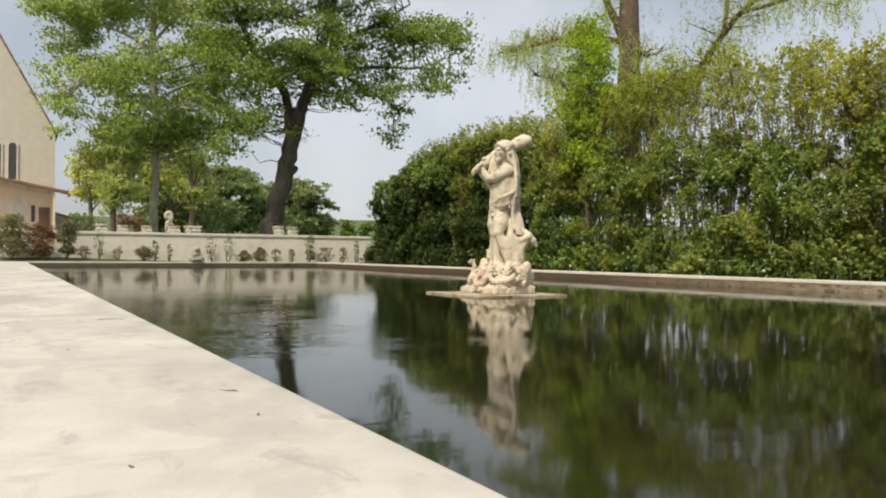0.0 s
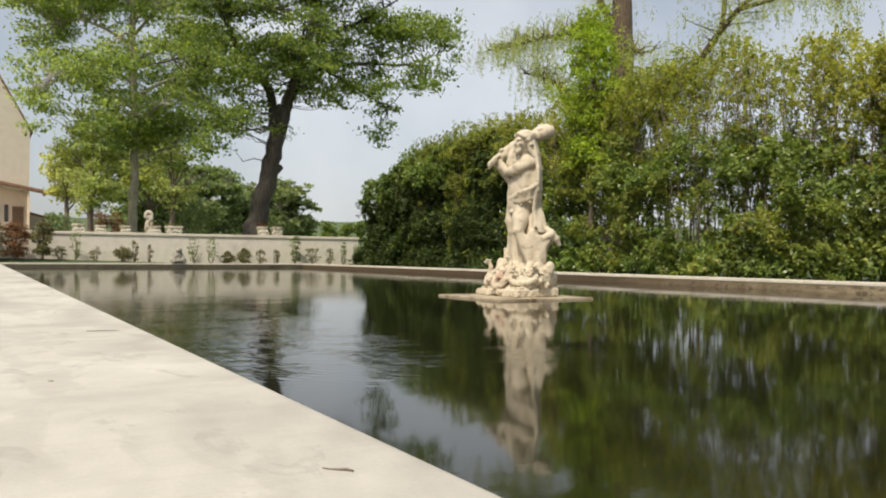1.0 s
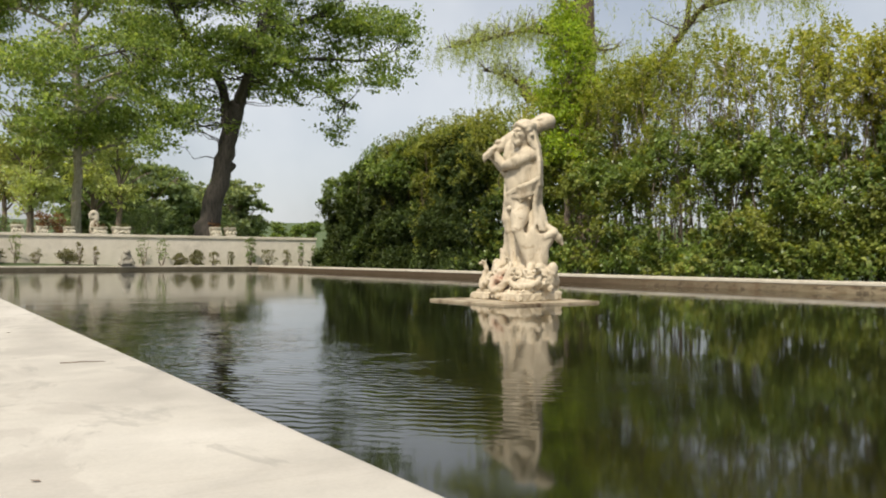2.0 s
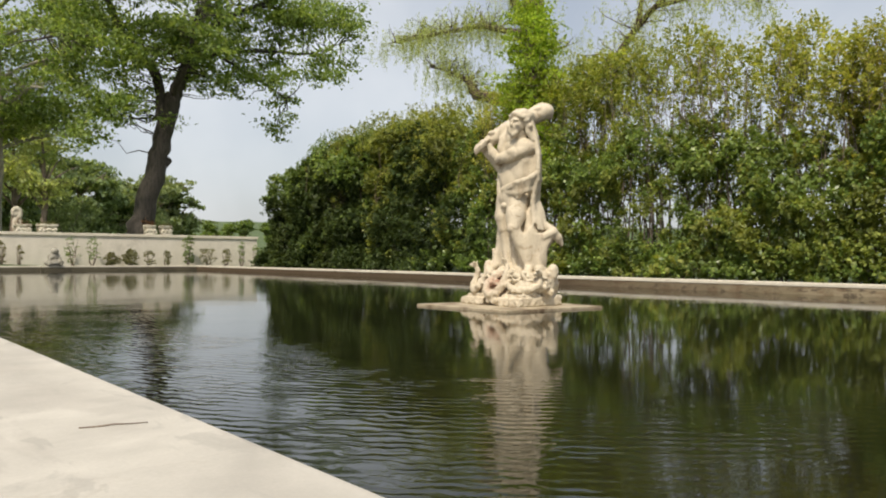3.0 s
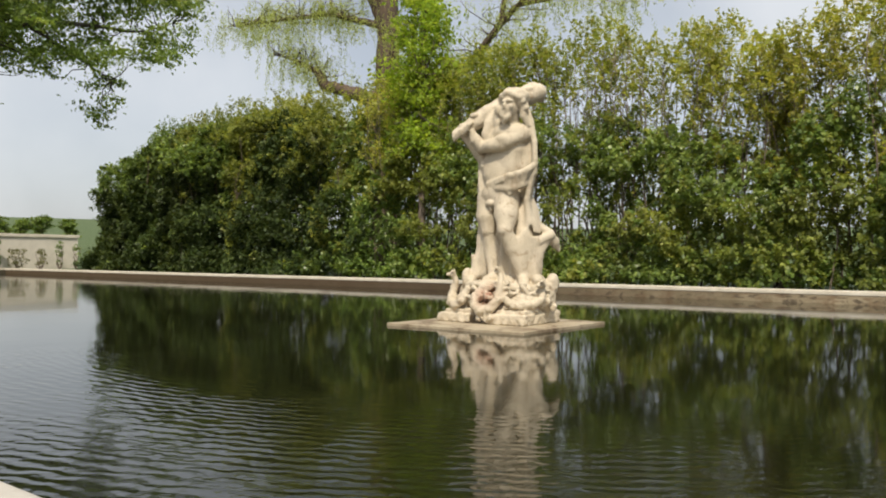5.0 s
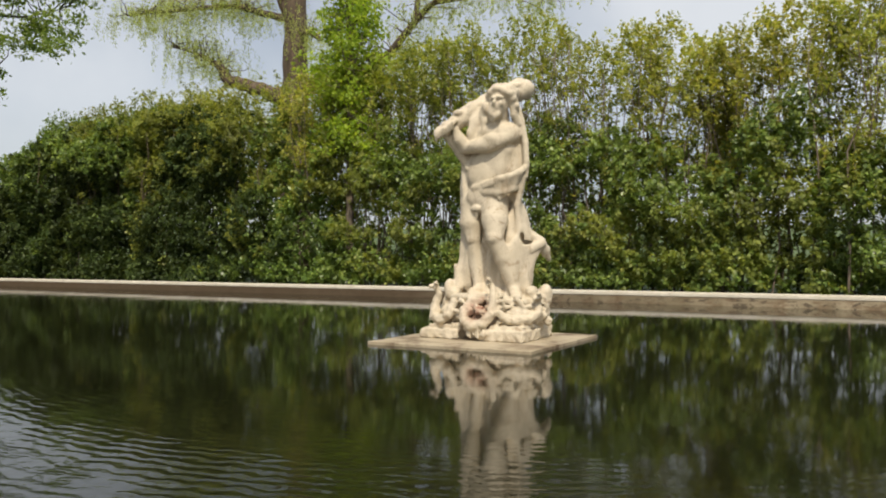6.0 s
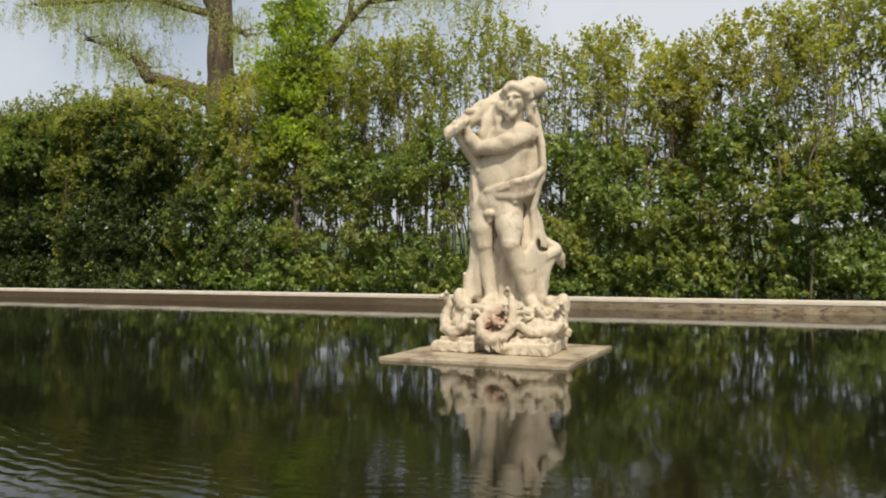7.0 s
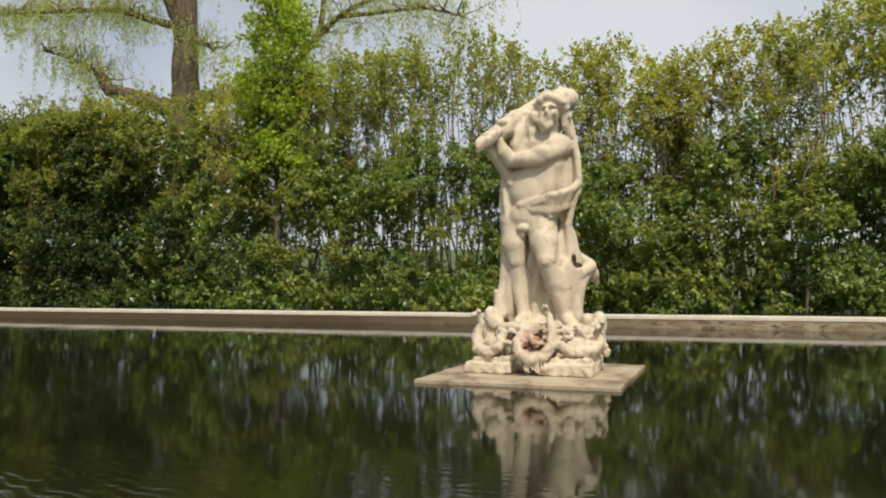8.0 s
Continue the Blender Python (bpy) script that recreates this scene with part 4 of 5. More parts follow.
# ---- trees ----
def leaf_cloud(clumps, rng, per=16, each=26, spread=0.28, flat=0.4):
    """Leaf centres in small tufts inside uneven egg-shaped clumps (x, y, z, radius); also the tufts' middles."""
    pts, tufts = [], []
    for x, y, z, r in clumps:
        shape = np.array([rng.uniform(0.8, 1.35), rng.uniform(0.8, 1.35), rng.uniform(0.45, 0.8)]) * r
        tilt = rng.normal(0, 0.25, 2)
        for _ in range(max(3, int(per * r * r))):
            d = rng.normal(0, 1, 3)
            d *= rng.uniform(0.3, 1.0) ** 0.7 * rng.choice([1.0, 1.0, 1.0, 1.3]) / np.linalg.norm(d)
            c = np.array([x, y, z]) + d * shape
            c[2] += (c[0] - x) * tilt[0] + (c[1] - y) * tilt[1]
            tufts.append(c)
            k = rng.uniform(0.6, 1.4)
            pts.append(c + rng.normal(0, 1, (rng.poisson(each * k * k), 3)) * np.array([spread, spread, spread * flat]) * k)
    return np.concatenate(pts), tufts


def twigs_to(tufts, lines, tubes, rng, share=0.5, thick=0.03, reach=3.2):
    """Thin crooked twigs from the nearest limb point to some of the tufts, each added to its limb."""
    nodes = np.array([p for line in lines for p in line])
    owner = [i for i, line in enumerate(lines) for _ in line]
    for c in tufts:
        if rng.uniform() > share:
            continue
        gap = np.linalg.norm(nodes - c, axis=1) + np.maximum(0, nodes[:, 2] - c[2]) * 0.7
        k = int(np.argmin(gap))
        if gap[k] < reach:
            tubes[owner[k]].add(bend(nodes[k], c, rng, 0.2, 4, -0.04), np.linspace(thick, 0.007, 5), 4)


def grow(name, base, trunk, limbs, clumps, bark, leaf, label, category="tree", group="", seed=1, per=16, each=26, spread=0.28, size=0.16, shape=0.55, droop=0.3, share=0.5, thick=0.03, reach=3.2):
    """A tree at base. trunk: rows (x, y, z, radius); limbs: such rows each; clumps: (x, y, z, radius); all in the world."""
    rng = np.random.default_rng(seed)
    ob = thing(name, base, label, category, group)
    off = np.array(base, float)
    wood = []
    lines = []
    for rows, sides in [(trunk, 14)] + [(l, 8) for l in limbs]:
        wood.append(Tubes())
        line = smooth_line([np.array(r[:3]) - off for r in rows], 5)
        rad = np.interp(np.linspace(0, len(rows) - 1, len(line)), range(len(rows)), [r[3] for r in rows])
        line = [p + rng.normal(0, 0.12, 3) * w for p, w in zip(line, rad)]
        wood[-1].add(line, rad, sides)
        lines.append(line)
    pts, tufts = leaf_cloud([(x - off[0], y - off[1], z - off[2], r) for x, y, z, r in clumps], rng, per, each, spread)
    twigs_to(tufts, lines, wood, rng, share, thick, reach)
    for i, tubes in enumerate(wood):
        tubes.link("limb" if i else "trunk", bark, ob)
    leaves("crown", pts, leaf, ob, rng, size, shape, droop)
    return ob


def dome(x, y, z, rx, rz, count, seed, r=(1.0, 1.7), ry=None):
    """Clumps filling the upper part of a crown."""
    rng = np.random.default_rng(seed)
    out = []
    while len(out) < count:
        d = rng.uniform(-1, 1, 3)
        if 0.25 < d @ d < 1:
            out.append((x + d[0] * rx, y + d[1] * (ry or rx), z + d[2] * rz, rng.uniform(*r)))
    return out


def build_oak():
    y = 38.5
    rng = np.random.default_rng(5)

    def deeper(x, z, r, dy):
        """The same bearing from the pool's near corner, dy metres further off."""
        k = (y + dy) / y
        return (x * k, y + dy, 0.37 + (z - 0.37) * k, r)

    trunk = [(11.45, y, 0.9, 0.6), (11.75, y, 2.2, 0.47), (12.15, y, 3.8, 0.44), (12.5, y, 5.6, 0.4), (12.95, y, 7.6, 0.38)]
    paths = [
        [(12.25, 4.35, 0.3, 0), (12.62, 4.6, 0.26, 0), (12.82, 4.66, 0.12, 0)],
        [(12.9, 7.2, 0.32, 0), (13.4, 8.5, 0.28, 0), (14.0, 10.6, 0.22, -0.4), (14.7, 13.0, 0.16, -0.6), (15.2, 16.0, 0.06, 0)],
        [(12.45, 6.5, 0.26, 0), (12.4, 7.7, 0.22, 0.1), (12.05, 8.7, 0.2, 0.3), (10.9, 9.8, 0.18, 0.5), (10.2, 11.2, 0.14, 0.3), (9.2, 13.6, 0.06, 0)],
        [(13.8, 10.2, 0.18, -0.3), (15.4, 11.6, 0.14, -0.8), (17.2, 12.6, 0.1, -1.0), (19.2, 14.0, 0.04, -1.0)],
        [(13.3, 8.8, 0.13, 0), (15.2, 9.9, 0.1, -1.0), (17.8, 10.4, 0.08, -1.6), (19.8, 10.6, 0.05, -2.0), (21.6, 11.4, 0.02, -2.0)],
        [(15.0, 9.8, 0.07, -1.0), (16.8, 9.0, 0.05, -1.4), (18.6, 8.2, 0.02, -1.6)],
        [(12.9, 7.5, 0.15, 0), (13.5, 9.0, 0.12, -2.0), (13.8, 10.6, 0.08, -3.4), (14.0, 12.2, 0.03, -4.6)],
        [(11.0, 9.5, 0.12, 0.4), (8.8, 9.6, 0.08, -0.8), (7.0, 9.0, 0.03, -1.4)],
        [(17.2, 12.5, 0.08, -1.0), (19.4, 12.6, 0.05, -1.4), (21.2, 12.4, 0.02, -1.6)],
    ]
    limbs = [[deeper(*row) for row in rows] for rows in paths]
    flat = [(11.2, 12.6, 1.5), (13.4, 12.7, 1.4), (15.2, 11.9, 1.2), (17.0, 11.6, 1.3), (19.0, 12.6, 1.3), (20.6, 12.9, 1.0), (21.8, 12.6, 0.7), (19.9, 11.3, 0.9), (20.8, 10.4, 0.5)]
    low = [(18.2, 9.3, 0.9), (18.8, 8.2, 0.55), (17.0, 9.8, 1.0), (15.6, 10.2, 1.0), (14.4, 9.6, 1.0), (13.7, 8.6, 0.6), (12.4, 10.4, 1.2), (10.6, 10.2, 1.2), (10.2, 8.4, 1.0), (10.6, 6.8, 0.7), (9.0, 9.2, 1.2), (9.2, 12.2, 1.6), (16.4, 8.9, 0.6), (20.3, 9.4, 0.5), (9.6, 7.0, 0.8), (22.2, 12.4, 0.5), (22.6, 11.4, 0.45), (22.0, 10.3, 0.4), (21.2, 9.6, 0.35), (18.0, 8.0, 0.45), (18.5, 7.3, 0.35), (9.3, 5.6, 0.8), (10.5, 6.2, 0.6), (9.9, 6.6, 0.8), (10.9, 7.2, 0.6), (9.0, 4.9, 0.5), (14.6, 8.9, 0.5), (15.6, 8.6, 0.45)]
    clumps = [deeper(x, z, r, rng.uniform(-2.0, 1.5)) for x, z, r in flat + low]
    clumps += [deeper(x, z, r * 0.8, rng.uniform(-4.0, -2.0)) for x, z, r in flat[::2] + low[::3]]
    clumps += [deeper(x, z, r, -2.4) for x, z, r in [(12.1, 9.2, 0.8), (11.3, 8.9, 0.8), (13.4, 9.7, 0.8), (12.8, 10.5, 1.0), (10.4, 9.4, 0.8), (14.3, 10.6, 0.8)]]
    for rows in limbs[1:]:
        for row in smooth_line([r[:3] for r in rows], 3)[3:]:
            clumps.append((*(row + rng.normal(0, 0.7, 3)), rng.uniform(0.35, 0.75)))
    clumps += dome(13.2, y - 0.5, 16.0, 5.4, 2.6, 18, 8, (1.1, 1.8), 4.5)
    grow("oak_tree", (11.5, y, 0.95), trunk, limbs, clumps, BARK, OAK_LEAF, "large leaning dark-trunked oak with broad green crown behind garden wall", seed=11, per=13, each=40, size=0.2, spread=0.31, share=0.6)


build_oak()


def build_plane_tree():
    x0, y = 6.65, 42.3
    trunk = [(x0, y, 0.9, 0.29), (x0 - 0.02, y, 1.6, 0.235), (x0 + 0.02, y, 3.5, 0.21), (x0 + 0.05, y, 6.5, 0.17), (x0 - 0.1, y, 10.5, 0.18), (x0 - 0.2, y, 15.5, 0.06)]
    limbs = []
    rng = np.random.default_rng(21)
    for i in range(16):
        z = 5.0 + i * 0.62
        a = i * 2.4 + rng.uniform(-0.3, 0.3)
        r = rng.uniform(3.0, 4.8) * (1 - max(0, z - 9) * 0.05)
        c, s = math.cos(a), math.sin(a)
        limbs.append([(x0, y, z, 0.1), (x0 + c * r * 0.4, y + s * r * 0.4, z + 0.7, 0.07), (x0 + c * r * 0.75, y + s * r * 0.75, z + 1.0, 0.045), (x0 + c * r, y + s * r, z + 0.8, 0.02)])
    clumps = dome(x0 - 0.3, y, 10.6, 4.6, 5.2, 52, 22, (0.9, 1.5), 3.4)
    clumps += [(2.6, y - 1, 7.4, 0.7), (2.7, y - 1.5, 9.0, 0.9), (2.2, y - 1, 6.2, 0.4), (3.8, y - 1, 6.0, 0.7), (4.9, y - 1.5, 6.6, 0.8), (8.2, y - 1, 6.2, 1.0), (9.6, y - 1, 6.6, 1.0), (10.6, y - 1, 7.4, 0.8), (8.3, y - 1.6, 4.6, 0.7), (2.3, y, 12.2, 1.2), (1.9, y, 14.4, 1.0), (10.2, y, 9.6, 1.2)]
    grow("plane_tree", (x0, y, 0.95), trunk, limbs, clumps, PALE_BARK, PLANE_LEAF, "slender grey-trunked tree with airy light green foliage on the terrace", seed=23, per=10, each=44, size=0.2, spread=0.34, share=0.7)


build_plane_tree()


def small_tree(x, y, z0, top, r, leaf, label, seed, name="tree", size=0.24, low=0.3, per=14, each=24, stems=1, group=""):
    """A plain tree or large bush with a rounded uneven crown."""
    rng = np.random.default_rng(seed)
    h = top - z0
    trunk = [(x, y, z0, 0.05 * h * 0.5), (x + rng.normal(0, 0.1), y, z0 + h * 0.4, 0.04 * h * 0.5), (x + rng.normal(0, 0.2), y, z0 + h * 0.85, 0.02)]
    limbs = []
    for i in range(7):
        a = i * 2.4 + rng.uniform(0, 0.6)
        z = z0 + h * rng.uniform(0.2, 0.6)
        limbs.append([(x, y, z, 0.02 * h * 0.5), (x + math.cos(a) * r * 0.5, y + math.sin(a) * r * 0.5, z + h * 0.15, 0.012 * h * 0.5), (x + math.cos(a) * r * 0.85, y + math.sin(a) * r * 0.85, z + h * 0.22, 0.01)])
    clumps = dome(x, y, z0 + h * (low + (1 - low) / 2), r * 0.8, h * (1 - low) / 2 * 0.82, max(9, int(16 * h / (r + 2))), seed + 1, (r * 0.26, r * 0.46))
    k = max(1.0, r * 0.4)
    return grow(name, (x, y, z0), trunk, limbs, clumps, STEM, leaf, label, group=group, seed=seed + 2, per=per / k, each=each, size=size, spread=0.16 * k + 0.05, share=0.35, thick=0.02, reach=r)


WOODS = "woodland trees beyond the terrace"
small_tree(4.7, 42.6, 1.0, 7.2, 1.5, PALE_LEAF, "light yellow-green young tree behind the garden wall", 27, size=0.17, per=13, low=0.3)
small_tree(4.6, 41.2, 1.0, 5.6, 1.1, PALE_LEAF, "light yellow-green young tree behind the garden wall", 29, size=0.17, per=14, low=0.12)
small_tree(8.15, 40.6, 1.0, 6.6, 1.15, PALE_LEAF, "light yellow-green young tree behind the garden wall", 33, size=0.17, per=14, low=0.15)
small_tree(5.0, 44.6, 1.0, 7.6, 1.7, PALE_LEAF, "light yellow-green young tree behind the garden wall", 31, per=12)
small_tree(3.85, 44.2, 1.0, 6.0, 1.1, PALE_LEAF, "light yellow-green young tree behind the garden wall", 34)
small_tree(8.9, 51.0, 1.0, 8.4, 2.3, PALE_LEAF, "light yellow-green young tree behind the garden wall", 37, per=12)
for i, (x, y, top, r) in enumerate([(13.6, 66, 8.6, 3.2), (17.2, 70, 8.4, 3.2), (10.2, 62, 7.6, 2.8), (20.6, 73, 7.0, 2.6), (24.5, 80, 8.0, 3.0), (28.5, 84, 9.0, 3.2), (31.0, 86, 8.0, 2.6), (14.5, 76, 8.0, 3.4)]):
    small_tree(x, y, 0.6, top, r, WOOD_LEAF, "rounded dark green woodland tree beyond the terrace", 50 + 5 * i, size=0.4, low=0.08, per=16, each=22, group=WOODS)
for i, (x, y, top, r) in enumerate([(52.0, 128, 3.2, 1.6), (56.5, 130, 3.0, 1.3), (60.0, 132, 3.4, 1.5), (47.0, 126, 2.6, 1.4), (64.0, 131, 3.2, 1.4)]):
    z = ground_height(x, y) - 0.1
    small_tree(x, y, z, z + top * 1.8, r, HEDGE_LEAF, "small round tree in the far field", 120 + 5 * i, size=0.4, low=0.25, per=18, each=18, group="small trees in the far field")


def build_cypress():
    x, y = 25.5, 28.1
    trunk = [(x, y, -0.06, 0.95), (x, y, 2.0, 0.66), (x, y, 6.5, 0.56), (x, y, 8.0, 0.54), (x - 0.05, y, 12, 0.45), (x, y, 17, 0.2)]
    limbs = [
        [(x, y, 6.9, 0.3), (x - 0.3, y + 0.9, 7.35, 0.26), (x - 0.5, y + 2.1, 7.8, 0.22), (x - 0.6, y + 3.2, 8.15, 0.2), (x - 0.6, y + 3.5, 8.6, 0.16), (x - 0.6, y + 4.3, 9.15, 0.09), (x - 0.7, y + 5.1, 9.55, 0.05), (x - 0.9, y + 6.4, 10.0, 0.02)],
        [(x, y, 10.4, 0.16), (x - 0.4, y + 1.0, 10.7, 0.12), (x - 0.7, y + 3.0, 11.3, 0.09), (x - 1.0, y + 6.0, 11.5, 0.06), (x - 1.2, y + 9.0, 11.7, 0.02)],
        [(x, y, 7.2, 0.34), (x - 0.4, y - 1.4, 7.5, 0.26), (x - 0.8, y - 3.4, 7.3, 0.2), (x - 1.0, y - 5.2, 8.0, 0.16), (x - 1.2, y - 7.2, 9.5, 0.11), (x - 1.4, y - 9.4, 10.3, 0.05)],
        [(x - 1.2, y - 6.6, 9.0, 0.09), (x - 1.2, y - 6.8, 10.8, 0.05), (x - 1.2, y - 6.4, 12.6, 0.02)],
        [(x - 1.2, y - 7.4, 9.6, 0.07), (x - 1.3, y - 10.4, 9.5, 0.04), (x - 1.4, y - 12.0, 9.0, 0.015)],
        [(x, y, 9.8, 0.12), (x - 0.3, y - 0.9, 9.7, 0.1), (x - 0.4, y - 1.7, 9.3, 0.05)],
        [(x, y, 10.2, 0.2), (x - 0.5, y + 0.8, 12.0, 0.14), (x - 0.7, y + 1.3, 14, 0.07)],
        [(x, y, 12.5, 0.14), (x - 0.4, y - 3.0, 13.4, 0.08), (x - 0.8, y - 7.0, 13.2, 0.04), (x - 1.0, y - 10, 12.6, 0.015)],
    ]
    rng = np.random.default_rng(77)
    ob = thing("cypress_tree", (x, y, -0.06), "tall brown-trunked cypress with drooping feathery pale green foliage behind the hedge", "tree")
    off = np.array([x, y, -0.06])
    pts = []
    for rows, sides in [(trunk, 16)] + [(l, 8) for l in limbs]:
        wood = Tubes()
        line = smooth_line([np.array(r[:3]) - off for r in rows], 6)
        rad = np.interp(np.linspace(0, len(rows) - 1, len(line)), range(len(rows)), [r[3] for r in rows])
        rad = rad if sides == 16 else rad * (1.0 if rows is limbs[2] else 1.3)
        line = [p + rng.normal(0, 0.04 if sides == 16 else 0.14, 3) * w for p, w in zip(line, rad)]
        wood.add(line, rad, sides)
        for k, (p, w) in enumerate(zip(line, rad)):
            if sides == 16 or k < len(line) * (0.55 if rows is limbs[0] else 0.36) or w > 0.27:
                continue
            for _ in range(3 if rows in (limbs[0], limbs[5], limbs[6]) else 8 if rows is limbs[1] else 4):
                q = p + np.array([rng.normal(0, 0.7), rng.normal(0, 0.7), rng.uniform(-0.4, 0.9)])
                wood.add(bend(p, q, rng, 0.25, 3), np.linspace(min(w, 0.03), 0.006, 4), 4)
                for _ in range(rng.integers(4, 9)):
                    c = q + rng.normal(0, 1, 3) * np.array([0.35, 0.42, 0.14])
                    drop = rng.uniform(0.35, 1.25)
                    n = int(26 * drop)
                    fall = rng.uniform(0, 1, n)
                    pts.append(c + np.stack([rng.normal(0, 0.05, n) + fall * rng.normal(0, 0.12), rng.normal(0, 0.05, n) + fall * rng.normal(0, 0.12), -fall * drop], 1))
        wood.link("trunk" if sides == 16 else "limb", CYPRESS_BARK, ob)
    leaves("crown", np.concatenate(pts), CYPRESS_LEAF, ob, rng, 0.12, 0.22, 1.6)


build_cypress()


def build_bright_tree():
    x, y = 13.4, 16.3
    rng = np.random.default_rng(91)
    trunk = [(x, y, -0.06, 0.09), (x, y, 2.5, 0.07), (x + 0.1, y, 6.2, 0.02)]
    limbs = []
    clumps = []
    for i in range(46):
        z = 2.4 + i * 0.083
        r = (0.52 if z < 4.6 else 0.52 - (z - 4.6) * 0.24) * rng.uniform(0.35, 1.0)
        a = i * 2.4
        tip = (x + math.cos(a) * r, y + math.sin(a) * r, z + 0.3, 0.008)
        limbs.append([(x, y, z - 0.5, 0.025), (x + math.cos(a) * r * 0.5, y + math.sin(a) * r * 0.5, z - 0.1, 0.015), tip])
        clumps.append((*tip[:3], rng.uniform(0.3, 0.45)))
    grow("young_tree", (x, y, -0.06), trunk, limbs, clumps, STEM, BRIGHT_LEAF, "upright bright green young tree rising out of the hedge", seed=92, per=75, each=24, size=0.1, spread=0.13, share=0.5, thick=0.01, reach=1.2)


build_bright_tree()


# ---- house and terrace ----
def roof_material():
    n = Nodes("clay roof tiles", 0.85)
    f = n.noise(5.0, 5)
    n.color(n.ramp(f, (0.3, (0.17, 0.09, 0.06)), (0.7, (0.33, 0.2, 0.13))))
    n.bump(f, 0.5, 0.02)
    return n.mat


def timber_material():
    n = Nodes("brown timber", 0.7)
    f = n.noise(9.0, 5, 0.6, n.coords((1, 0.2, 1)))
    n.color(n.ramp(f, (0.3, (0.09, 0.05, 0.03)), (0.7, (0.2, 0.12, 0.07))))
    n.bump(f, 0.4, 0.01)
    return n.mat


ROOF, TIMBER = roof_material(), timber_material()
# pale pink tone carries the light bounced up from the patio
SOFFIT = stone_material("pale boards with pink bounce light", (0.72, 0.58, 0.46), (0.66, 0.52, 0.40), (0.55, 0.42, 0.32), 0.8, 1.5, 0.6)
PINE = stone_material("pinkish pine timber", (0.50, 0.34, 0.24), (0.42, 0.28, 0.19), (0.3, 0.2, 0.13), 0.7, 2.0, 0.6)
PLASTER = stone_material("beige house plaster", (0.62, 0.57, 0.50), (0.56, 0.515, 0.45), (0.48, 0.43, 0.365), 0.9, 0.7, 0.6)
DARK_GLASS = Nodes("dark window glass", 0.08)
DARK_GLASS.bsdf.inputs["Base Color"].default_value = (0.05, 0.05, 0.05, 1)
DARK_GLASS = DARK_GLASS.mat


def prism(points, y0, y1):
    """A flat outline in x and z, given thickness along y."""
    n = len(points)
    verts = [(x, y, z) for y in (y0, y1) for x, z in points]
    faces = [tuple(range(n)), tuple(range(2 * n - 1, n - 1, -1))]
    faces += [((i + 1) % n, i, n + i, n + (i + 1) % n) for i in range(n)]
    return verts, faces


